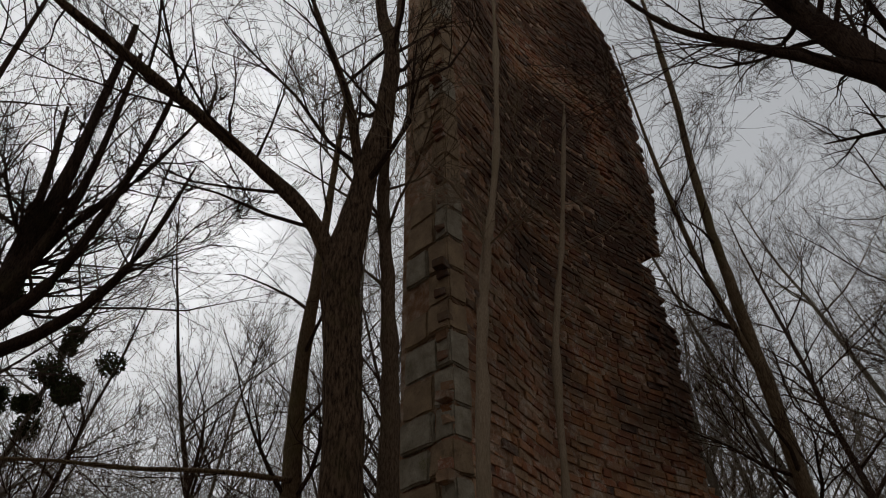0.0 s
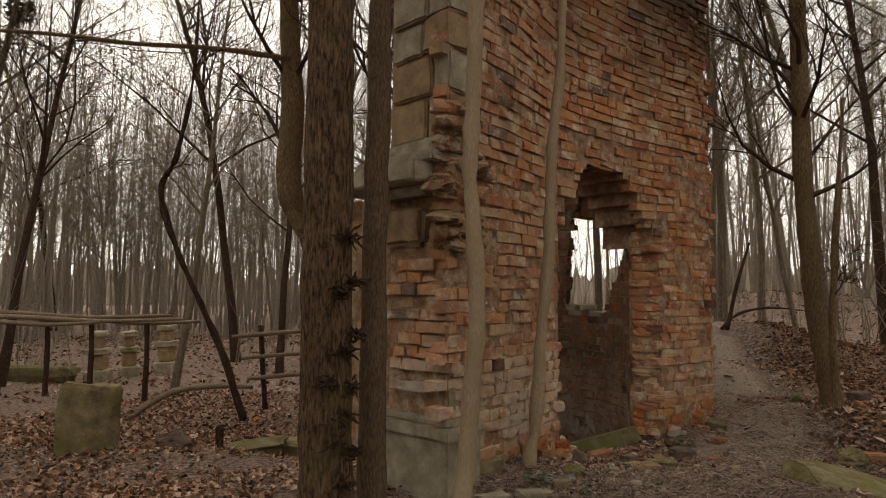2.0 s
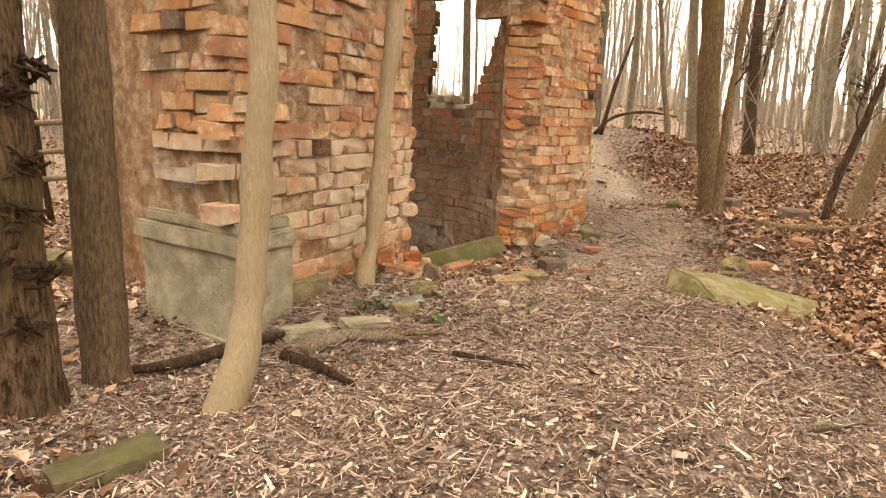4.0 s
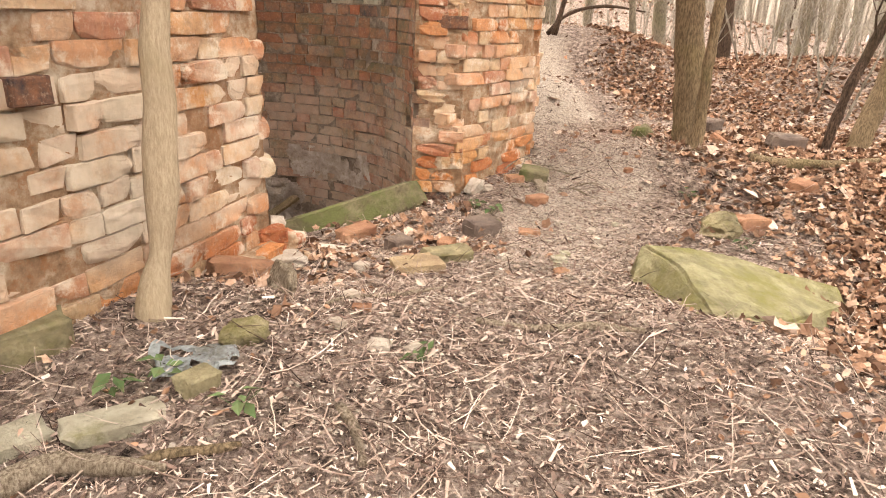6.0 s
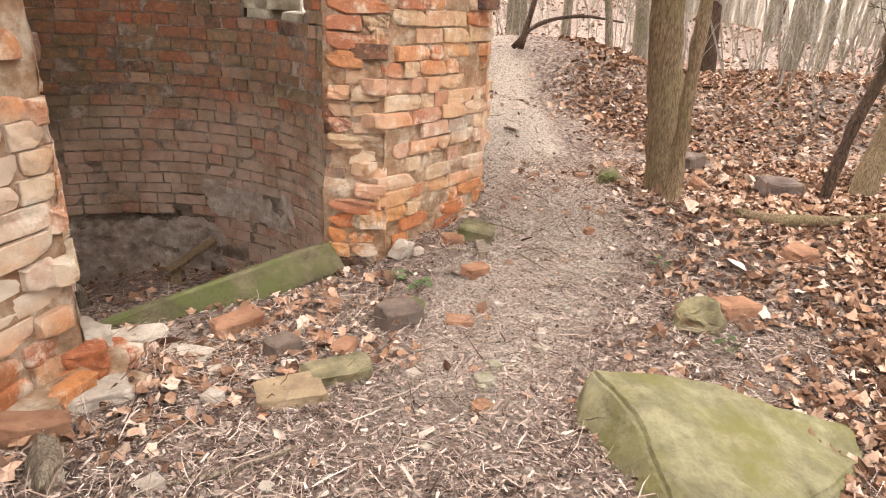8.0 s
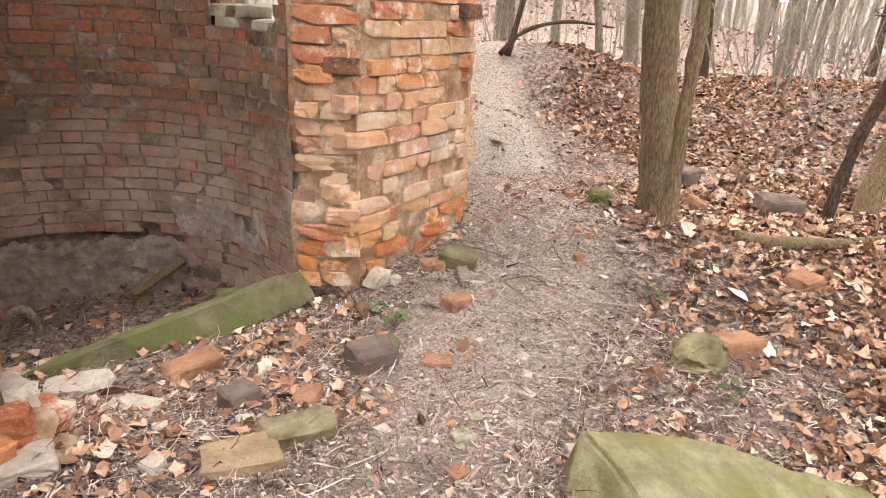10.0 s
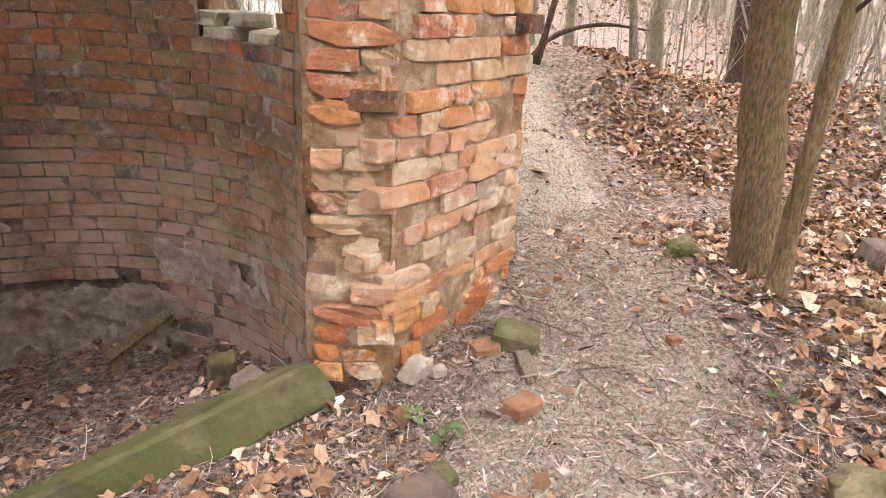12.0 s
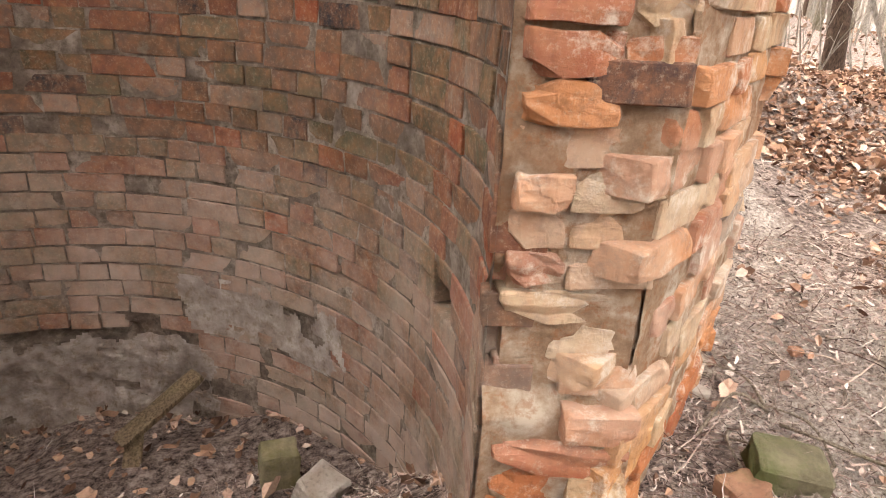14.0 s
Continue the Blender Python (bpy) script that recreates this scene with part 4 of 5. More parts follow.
FOREST = [forest_tree(100 + k, h, b) for k, (h, b) in enumerate([(13, GREYBARK), (16, GREYBARK), (15, DARKBARK), (11, GREYBARK), (18, DARKBARK), (9, GREYBARK)])]
TREE_WORDS = ["bare grey forest tree with fine winter twigs", "tall bare grey tree in the wood", "tall bare dark tree in the wood", "slim bare grey tree in the wood", "very tall dark bare tree in the wood", "young bare tree in the wood"]


def plant():
    rng = random.Random(77)
    spots = [(-8.9, 11.3, 2, 0.8), (-10.6, 12.4, 1, 0.9), (-4.6, 14.5, 2, 0.8), (-1.2, 13.5, 0, 1.0), (4.6, 12.2, 0, 0.9), (7.2, 13.6, 1, 0.9), (5.2, 14.5, 3, 1.0), (7.4, 12.0, 2, 0.9), (9.8, 10.6, 4, 0.85), (6.8, 16.0, 0, 1.0), (9.5, 13.0, 1, 1.0),
             (2.4, 12.5, 3, 1.0), (1.2, 14.8, 1, 1.0), (-6.4, 16.5, 4, 0.9), (-3.0, 17.0, 1, 0.9), (8.0, 5.6, 2, 0.9), (-8.0, 6.2, 2, 1.0), (3.4, 10.6, 5, 0.8), (5.4, 11.0, 5, 0.7), (-2.7, 11.6, 1, 1.0), (-1.1, 11.8, 4, 0.9), (-5.6, 11.4, 5, 1.2)]
    tries = 0
    while len(spots) < 84 and tries < 5000:
        tries += 1
        a = rng.uniform(-62, 62) if len(spots) < 66 else rng.uniform(62, 298)
        d = rng.uniform(11, 36) if len(spots) < 66 else rng.uniform(8, 20)
        x, y = 0.5 + d * math.sin(radians(a)), d * math.cos(radians(a))
        if any((x - q[0]) ** 2 + (y - q[1]) ** 2 < 2.2 for q in spots) or (abs(x - 0.4) < 3.2 and 3 < y < 11) or (-8 < x < -2 and y < 13):
            continue
        spots.append((x, y, rng.randrange(6), rng.uniform(0.75, 1.15)))
    made = {}
    for x, y, k, size in spots:
        m = pose(x, y, level(x, y), 0, 0, rng.uniform(0, 360)) @ Matrix.Diagonal((size, size, size, 1))
        if k not in made:
            t = thing("tree", None, TREE_WORDS[k], "tree", m, "bare trees of the wood")
            part("trunk", FOREST[k][0], t)
            part("crown", FOREST[k][1], t, kind="stuff")
            made[k] = t
        else:
            t = copy_thing(made[k], Matrix.Identity(4))
            t.matrix_basis = m
    # clumps of mistletoe in one crown
    rng = random.Random(8)
    host = (-8.9, 11.3)
    for k in range(19):
        s = Soup()
        c = Vector((host[0] + rng.uniform(-1.1, 1.1), host[1] + rng.uniform(-0.9, 0.9), rng.uniform(6.9, 9.9)))
        r = rng.uniform(0.16, 0.36)
        for _ in range(340):
            d = Vector((rng.gauss(0, 1), rng.gauss(0, 1), rng.gauss(0, 1))).normalized() * r * rng.random() ** 0.4
            w = Vector((rng.gauss(0, 1), rng.gauss(0, 1), rng.gauss(0, 1))).normalized() * 0.07
            u = w.cross(Vector((rng.random(), rng.random(), rng.random()))).normalized() * 0.025
            s.add([tuple(d - u), tuple(d + w), tuple(d + u), tuple(d - w)], [(0, 1, 2, 3)])
        thing("mistletoe", s.mesh("mistletoe", MISTLE), "round dark green mistletoe clump high in a bare tree", "mistletoe", pose(*c), "mistletoe clumps")


plant()


def far_woods():
    rng = random.Random(31)
    s = Soup()
    for k in range(2500):
        # From k = 1750 on: unseen trees behind the camera, added to shade the tower.
        a = rng.uniform(-75, 75) if k < 1450 else (rng.uniform(-60, -12) if k < 1750 else rng.uniform(80, 280))
        d = 24 + 42 * rng.random() if k < 1750 else 11 + 30 * rng.random()
        if 0 < a < 13 and rng.random() < 0.72:
            continue
        x, y = d * math.sin(radians(a)), d * math.cos(radians(a))
        z, h = level(x, y), rng.uniform(8, 17)
        r = rng.uniform(0.03, 0.085)
        pts = bend((x, y, z - 0.3), (rng.gauss(0, 0.05), rng.gauss(0, 0.05), 1), h, 4, rng, 0.04)
        s.tube(pts, [r, r * 0.8, r * 0.6, r * 0.4, r * 0.1], 4, False)
        for j in range(13):
            i = rng.randrange(1, 4)
            p = pts[i].lerp(pts[i + 1], rng.random())
            b = bend(p, (rng.gauss(0, 1), rng.gauss(0, 1), 1.0), rng.uniform(1.2, 3.8), 2, rng, 0.25)
            s.tube(b, [r * 0.28, r * 0.18, 0.008], 3, False)
            for m in range(2):
                s.tube(bend(b[1 + m], (rng.gauss(0, 1), rng.gauss(0, 1), 1.0), rng.uniform(0.6, 1.6), 1, rng, 0.2), [0.012, 0.006], 3, False)
    thing("distant_woods", s.mesh("distant_woods", FARBARK), "dense bare woodland in the distance, with unseen shading trees behind the camera", "woods", kind="stuff")
    s = Soup()
    for k in range(2700):
        a, d = rng.uniform(-70, 70), rng.uniform(8, 26) if k < 1500 else rng.uniform(26, 60)
        x, y = d * math.sin(radians(a)), d * math.cos(radians(a))
        if (x - 0.4) ** 2 + (y - 7.4) ** 2 < 14 or (1.8 < x < 6.5 and y < 12) or (-9 < x < -1.5 and y < 15.5):
            continue
        h, r = rng.uniform(0.8, 4.5), rng.uniform(0.006, 0.02)
        pts = bend((x, y, level(x, y) - 0.05), (rng.gauss(0, 0.2), rng.gauss(0, 0.2), 1), h, 4, rng, 0.1)
        s.tube(pts, [r, r * 0.8, r * 0.6, r * 0.4, 0.003], 3, False)
        for j in range(5):
            i = rng.randrange(1, 4)
            s.tube(bend(pts[i], (rng.gauss(0, 1), rng.gauss(0, 1), 1.1), h * rng.uniform(0.15, 0.4), 2, rng, 0.2), [r * 0.5, r * 0.3, 0.002], 3, False)
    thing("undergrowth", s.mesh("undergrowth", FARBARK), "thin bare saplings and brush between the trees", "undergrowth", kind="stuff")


far_woods()


def wood_backdrop():
    """The far edge of the wood, a plain ragged band beyond everything else."""
    m = Mat("hazy_wood_edge", 1.0)
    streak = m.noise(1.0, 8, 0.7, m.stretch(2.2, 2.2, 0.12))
    # Haze over the far wood is mixed into these light streak colours.
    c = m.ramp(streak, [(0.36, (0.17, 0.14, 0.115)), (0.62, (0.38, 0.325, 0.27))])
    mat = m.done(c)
    rng = random.Random(91)
    s = Soup()
    n, R = 900, 82.0
    for i in range(n):
        a = 2 * math.pi * i / n
        x, y = R * math.sin(a), R * math.cos(a)
        s.v += [(x, y, level(x, y) - 1), (x, y, level(x, y) + 4.2 + 2.0 * noise.noise((x * 0.06, y * 0.06, 1)) + rng.uniform(-1.6, 1.6))]
    s.f = [(2 * i, 2 * ((i + 1) % n), 2 * ((i + 1) % n) + 1, 2 * i + 1) for i in range(n)]
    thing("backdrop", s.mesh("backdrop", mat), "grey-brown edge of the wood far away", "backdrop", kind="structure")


wood_backdrop()


# ---- stones and timber about the ruin ----
def stone(name, label, category, x, y, size, material, turn=0, seed=1, sink=0.3, tilt=(0, 0), cuts=2, jitter=0.12, bevel=0.08, group="", z=None):
    sx, sy, sz = size
    me = rock_mesh(name, seed, sx, sy, sz, material, cuts, jitter, bevel)
    base = level(x, y) if z is None else z
    return thing(name, me, label, category, pose(x, y, base + sz * (0.5 - sink), tilt[0], tilt[1], turn), group)


def fallen_slab():
    """A thick wedge of mossy sandstone lying half sunk in the ground."""
    plan = [(2.68, 5.3), (2.59, 5.08), (2.56, 4.46), (3.1, 4.54), (3.66, 4.84), (3.74, 5.05), (3.25, 5.3)]
    crown = [(2.72, 5.27, 0.15), (2.76, 4.94, 0.13), (2.64, 4.52, 0.11), (3.1, 4.6, 0.025), (3.63, 4.88, -0.08), (3.66, 5.0, -0.02), (3.2, 5.2, 0.075)]
    bm = bmesh.new()
    top = [bm.verts.new(p) for p in crown]
    low = [bm.verts.new((x, y, level(x, y) - 0.1)) for x, y in plan]
    bm.faces.new(top)
    bm.faces.new(low[::-1])
    n = len(plan)
    for i in range(n):
        bm.faces.new((low[i], low[(i + 1) % n], top[(i + 1) % n], top[i]))
    bmesh.ops.recalc_face_normals(bm, faces=bm.faces[:])
    bmesh.ops.bevel(bm, geom=bm.edges[:], offset=0.016, segments=2, affect="EDGES")
    bmesh.ops.triangulate(bm, faces=bm.faces[:])
    for _ in range(4):
        bmesh.ops.subdivide_edges(bm, edges=[e for e in bm.edges if e.calc_length() > 0.05], cuts=1)
        bmesh.ops.triangulate(bm, faces=bm.faces[:])
    for v in bm.verts:
        groove = 0.0025 * math.sin((v.co.x * 0.8 + v.co.y * 0.6) * 150)
        v.co += noise.noise_vector(v.co * 4) * 0.016 + noise.noise_vector(v.co * 16) * 0.006 + Vector((0, 0, groove))
    me = bpy.data.meshes.new("stone_slab")
    bm.to_mesh(me)
    bm.free()
    me.materials.append(SLABMOSS)
    thing("stone_slab", me, "large moss-covered sandstone slab sunk in the ground", "stone")


fallen_slab()


def mossy_beam():
    """A worn half-round stone trough or sill leaning from the ground to the jamb."""
    a, b = Vector((0.74, 6.38, -0.26)), Vector((1.88, 6.94, -0.07))
    d = (b - a)
    v, f = rough_block(random.Random(4), d.length, 0.2, 0.2, 5, 0.035, 0.1)
    s = Soup()
    s.add(v, f)
    m = Matrix.Translation((a + b) / 2) @ d.to_track_quat("X", "Z").to_matrix().to_4x4() @ pose(0, 0, 0, -24, 0, 0)
    thing("stone_beam", s.mesh("stone_beam", GREENSTONE), "mossy green stone beam lying across the doorway", "beam", m)
    stone("stone_lump", "flat mossy stone inside the chamber", "stone", 1.5, 7.15, (0.42, 0.16, 0.1), GREENSTONE, 20, 14)


mossy_beam()
stone("flat_stone", "flat brown stone slab with reddish sides on the path", "stone", 1.66, 5.5, (0.25, 0.16, 0.07), ASHLAR, 8, 21, 0.2, (2, -2), 2, 0.06, 0.08)
stone("flat_stone", "flat yellowish stone on the path", "stone", 1.84, 5.62, (0.27, 0.13, 0.06), MOSSY, 14, 22, 0.1, (4, 3), 2, 0.1, 0.1)
stone("stone_block", "dark reddish-brown stone block", "stone", 2.16, 6.16, (0.2, 0.16, 0.12), SLATE, 20, 23, 0.15, (3, 4), 2, 0.08, 0.09)
stone("stone_block", "small mossy stone lying on leaves", "stone", 2.22, 6.27, (0.17, 0.1, 0.06), GREENSTONE, 30, 24, 0.0)
stone("brick_fragment", "dark slaty broken brick", "brick", 1.62, 5.92, (0.13, 0.11, 0.1), SLATE, 35, 25, 0.2)
stone("brick_fragment", "broken red brick among leaves", "brick", 1.4, 6.26, (0.24, 0.11, 0.08), RUBBLE, 25, 26, 0.2, (8, -6))
stone("brick_fragment", "small orange brick chip", "brick", 1.88, 5.86, (0.12, 0.08, 0.05), RUBBLE, 60, 27, 0.1)
stone("pale_stone", "pale pinkish stone at the jamb's foot", "stone", 2.27, 6.84, (0.1, 0.08, 0.12), PALE, 40, 28, 0.2, (12, 20), 2, 0.2, 0.12)
stone("pale_stone", "small pale stone beside the jamb", "stone", 2.36, 6.82, (0.06, 0.05, 0.04), PALE, 10, 29, 0.2)
stone("mossy_brick", "moss-covered brick lying by the path", "brick", 2.74, 6.95, (0.2, 0.15, 0.1), GREENSTONE, -20, 30, 0.15, (8, 8), 2, 0.08, 0.08)
stone("brick_fragment", "red brick fragment beside a mossy brick", "brick", 2.58, 6.92, (0.12, 0.1, 0.07), RUBBLE, 15, 31, 0.2)
stone("wood_chunk", "pale splintered piece of wood", "wood", 2.72, 6.76, (0.06, 0.2, 0.05), DEADWOOD, -8, 32, 0.1, (0, 0), 2, 0.1, 0.1)
stone("brick_fragment", "orange stone fragment on the path", "brick", 2.63, 6.54, (0.13, 0.1, 0.06), RUBBLE, 30, 33, 0.2)
stone("brick_fragment", "flat red brick chip on the path", "brick", 2.45, 6.12, (0.13, 0.09, 0.035), RUBBLE, -15, 34, 0.1)
stone("mossy_rock", "round stone with green moss among leaves", "stone", 3.55, 5.86, (0.2, 0.19, 0.16), MOSSY, 10, 35, 0.3, (0, 0), 3, 0.25, 0.25)
stone("brick_fragment", "orange-brown broken brick among leaves", "brick", 3.8, 5.92, (0.22, 0.13, 0.12), RUBBLE, 5, 36, 0.3)
stone("brick_fragment", "orange brick half buried in leaves", "brick", 4.42, 6.28, (0.2, 0.14, 0.1), RUBBLE, 25, 37, 0.3)
stone("brick_fragment", "bright red brick piece leaning by the trunk", "brick", 4.4, 7.3, (0.13, 0.1, 0.13), RUBBLE, 25, 38, 0.3, (20, 20))
stone("dark_rock", "dark brown rock on the leafy slope", "stone", 4.97, 7.2, (0.26, 0.2, 0.17), SLATE, -20, 39, 0.3)
stone("dark_rock", "dark stone on the leafy slope", "stone", 4.75, 8.0, (0.24, 0.18, 0.15), SLATE, 30, 40, 0.3)
stone("dark_rock", "small mossy stone beside the tree", "stone", 3.73, 7.3, (0.17, 0.14, 0.12), GREENSTONE, 0, 41, 0.3, (0, 0), 3, 0.2, 0.25)
stone("mossy_rock", "yellow mossy rock near the wall", "stone", 0.94, 4.44, (0.13, 0.1, 0.09), MOSSY, 20, 42, 0.25, (10, 0), 3, 0.22, 0.2)
stone("mossy_rock", "small brown mossy stone in the litter", "stone", 0.83, 4.2, (0.11, 0.08, 0.06), MOSSY, 40, 43, 0.2)
stone("mossy_rock", "mossy stone at the foot of the wall", "stone", 0.3, 4.45, (0.24, 0.18, 0.13), MOSSY, 30, 44, 0.3)
stone("wall_chunk", "fallen chunk of orange brickwork at the wall's foot", "rubble", 0.86, 5.2, (0.3, 0.1, 0.12), RUBBLE, 28, 45, 0.25, (0, 14), 3, 0.16, 0.12)
PILE = [(0.95, 5.6, 0.0, 0.3, 0.22, 0.12, MORTAR, 48, "crumbling whitish lump of mortar"), (1.06, 5.5, -0.02, 0.2, 0.14, 0.09, PALE, 30, "fallen brick crusted with pale mortar"),
        (1.04, 5.68, 0.0, 0.22, 0.15, 0.1, BRICK, 60, "broken orange brick at the foot of the wall"), (0.92, 5.72, 0.1, 0.24, 0.2, 0.08, PALE, 44, "flat pinkish slab of masonry on the rubble"),
        (1.0, 5.6, 0.09, 0.14, 0.11, 0.08, BRICK, 15, "small orange brick lump on the rubble"), (1.12, 5.6, -0.04, 0.14, 0.12, 0.07, MORTAR, 75, "pale lump of mortar in the litter"),
        (0.96, 5.46, 0.02, 0.2, 0.13, 0.09, BRICK, 52, "chipped orange brick against the wall"), (0.9, 5.36, 0.04, 0.16, 0.12, 0.07, MORTAR, 40, "loose mortar at the wall's foot")]
for k, (x, y, z, sx, sy, sz, mat, turn, words) in enumerate(PILE):
    stone("wall_chunk", words, "rubble", x - 0.05, y, (sx, sy, sz), mat, turn, 460 + k, 0.25, (k % 3 * 4 - 4, k % 2 * 6 - 3), 3, 0.16, 0.08, z=z)
stone("wall_chunk", "curved broken tile leaning in the litter", "rubble", 1.03, 4.95, (0.07, 0.18, 0.15), DEADWOOD, 20, 48, 0.3, (10, 20), 3, 0.2, 0.2)
stone("pale_stone", "flat whitish stone in the doorway", "stone", 0.98, 6.16, (0.24, 0.14, 0.06), PALE, 12, 49, 0.3)
stone("pale_stone", "flat pale grey stone in the doorway", "stone", 1.22, 5.98, (0.2, 0.13, 0.04), PALE, -25, 50, 0.3)
stone("brick_fragment", "yellow mossy brick inside the chamber", "brick", 1.36, 8.1, (0.16, 0.14, 0.2), MOSSY, 10, 51, 0.2)
stone("brick_fragment", "grey broken stone inside the chamber", "stone", 1.52, 7.9, (0.18, 0.15, 0.15), PALE, 40, 52, 0.2, (14, 0))
stone("flat_stone", "flat mossy stone at the pale tree's foot", "stone", 0.64, 4.08, (0.24, 0.11, 0.045), STONE, 24, 53, 0.2, (0, 4))
stone("flat_stone", "thin flat stone beneath dead roots", "stone", 0.36, 4.06, (0.22, 0.12, 0.05), STONE, 30, 54, 0.3)
stone("flat_stone", "flat grey stone beside the stout tree", "stone", -0.1, 2.9, (0.3, 0.14, 0.07), GREENSTONE, 40, 55, 0.3)
r = random.Random(64)
for k in range(60):
    x, y = r.uniform(1.0, 3.6), r.uniform(4.4, 7.6)
    if x > 2.0 + (y - 5.5) * 0.9 + 0.9 or x < 0.7 + (y - 5) * 0.75:
        continue
    d = r.uniform(0.03, 0.075)
    stone("pebble", "small stone lying on the trodden path", "stone", x, y, (d, d * r.uniform(0.6, 1), d * r.uniform(0.4, 0.7)), r.choice([PALE, PALE, RUBBLE, STONE]), r.uniform(0, 180), 200 + k, 0.2, group="path stones")


def foil():
    s = Soup()
    n = 12
    for j in range(n + 1):
        for i in range(n + 1):
            x, y = 0.8 + (i / n - 0.5) * 0.22, 4.32 + (j / n - 0.5) * 0.16
            s.v.append((x + 0.04 * noise.noise((x * 15, y * 15, 1)), y + 0.04 * noise.noise((x * 15, y * 15, 5)), level(x, y) + 0.012 + 0.06 * abs(noise.noise((x * 18, y * 18, 2)))))
    s.f = [(j * (n + 1) + i, j * (n + 1) + i + 1, (j + 1) * (n + 1) + i + 1, (j + 1) * (n + 1) + i) for j in range(n) for i in range(n) if noise.noise((i * 0.4, j * 0.4, 8)) < 0.35]
    thing("crumpled_sheet", s.mesh("crumpled_sheet", FOIL), "crumpled grey-white sheet lying in the litter", "litter")


foil()


def pole(name, label, category, pts, radii, material=DEADWOOD, seed=0, group="", sides=7, parent=None):
    s, line, rr = trunk_line(pts, radii, sides, 4, 0.006, seed)
    if parent is not None:
        return part(name, s.mesh(name, material, True), parent, label)
    return thing(name, s.mesh(name, material, True), label, category, None, group)


def on_ground(points, up=0.015):
    return [(x, y, level(x, y) + up) for x, y in points]


pole("root", "thick bare root crossing the litter", "root", on_ground([(0.36, 3.87), (0.44, 3.92), (0.54, 3.955), (0.66, 3.92), (0.8, 3.88)], 0.02), [0.042, 0.038, 0.03, 0.024, 0.012], DEADWOOD, 1)
pole("fallen_branch", "broken brown branch lying in the litter", "branch", on_ground([(0.72, 3.92), (0.8, 3.93), (0.9, 3.93), (0.97, 3.95)], 0.012), [0.014, 0.013, 0.012, 0.007], BARK, 2)
pole("fallen_branch", "mossy root running along the path", "root", on_ground([(1.75, 4.64), (1.95, 4.55), (2.15, 4.5), (2.32, 4.42)], 0.005), [0.014, 0.02, 0.019, 0.01], DEADWOOD, 3)
pole("fallen_branch", "thin pale crooked twig on the path", "branch", on_ground([(1.2, 4.75), (1.3, 4.9), (1.45, 4.98), (1.75, 5.18)], 0.012), [0.008, 0.009, 0.008, 0.005], DEADWOOD, 4)
pole("fallen_branch", "short peeled stick in the litter", "branch", on_ground([(1.22, 4.08), (1.26, 3.98), (1.27, 3.84)], 0.012), [0.014, 0.016, 0.013], DEADWOOD, 5)
pole("fallen_branch", "dark fallen branch on the slope", "branch", on_ground([(4.3, 6.72), (4.6, 6.66), (4.95, 6.6), (5.3, 6.6)], 0.03), [0.035, 0.04, 0.035, 0.02], BARK, 6)
pole("fallen_branch", "long thin bent branch on the leafy slope", "branch", [(4.0, 10.5, level(4, 10.5) + 0.05), (4.3, 10.6, 1.15), (4.9, 10.9, 1.25), (5.6, 11.2, 1.2)], [0.03, 0.025, 0.022, 0.012], DARKBARK, 7)
pole("fallen_branch", "dark branch leaning from the slope", "branch", [(4.05, 10.4, 0.9), (4.25, 10.5, 1.6), (4.5, 10.6, 2.3)], [0.035, 0.03, 0.015], DARKBARK, 8)
pole("root", "dark exposed root at the pedestal", "root", on_ground([(-0.3, 3.66), (-0.1, 3.8), (0.1, 3.98), (0.3, 4.02)], 0.03), [0.02, 0.03, 0.03, 0.015], DARKBARK, 9)
pole("root", "dark exposed root by the pale tree", "root", on_ground([(0.28, 3.85), (0.42, 3.68), (0.58, 3.45)], 0.02), [0.03, 0.025, 0.012], DARKBARK, 10)
pole("fallen_branch", "crooked stick lying near the tower", "branch", on_ground([(1.0, 3.72), (1.15, 3.6), (1.3, 3.48)], 0.012), [0.012, 0.012, 0.006], DARKBARK, 11)
pole("fallen_branch", "forked grey stick beside the path", "branch", on_ground([(2.0, 2.9), (2.2, 3.0), (2.4, 3.08), (2.6, 3.3)], 0.015), [0.012, 0.014, 0.012, 0.006], DEADWOOD, 12)
for k, (p, q, wide) in enumerate((((0.7, 8.2, -1.0), (0.72, 8.5, -0.74), 0.075), ((0.66, 8.44, -0.75), (0.98, 8.72, -0.6), 0.1))):
    p, q = Vector(p), Vector(q)
    turned = Matrix.Translation((p + q) / 2) @ (q - p).to_track_quat("X", "Z").to_matrix().to_4x4()
    thing("old_plank", rock_mesh("old_plank", 810 + k, (q - p).length, wide, 0.03, BARK, 3, 0.05, 0.06), "weathered broken plank leaning in the chamber", "plank", turned)
pole("wooden_hoop", "bent pale root loop inside the chamber", "root", [(-0.1, 8.0, -0.98), (0.0, 8.05, -0.68), (0.12, 8.05, -0.7), (0.18, 8.0, -0.98)], [0.035, 0.035, 0.035, 0.035], DEADWOOD, 14)
r = random.Random(15)
for k in range(9):
    x, y = r.uniform(2.4, 2.95), r.uniform(6.7, 7.2)
    a = r.uniform(0, 6.3)
    pole("fallen_twig", "thin bare twig on the ground by the tower", "twig", [(x, y, level(x, y) + 0.01), (x + 0.14 * math.cos(a), y + 0.14 * math.sin(a), level(x, y) + r.uniform(0.03, 0.09)), (x + 0.32 * math.cos(a + 0.3), y + 0.32 * math.sin(a + 0.3), level(x, y) + 0.02)],
         [0.006, 0.005, 0.003], DEADWOOD, 20 + k, "twigs by the tower", 5)


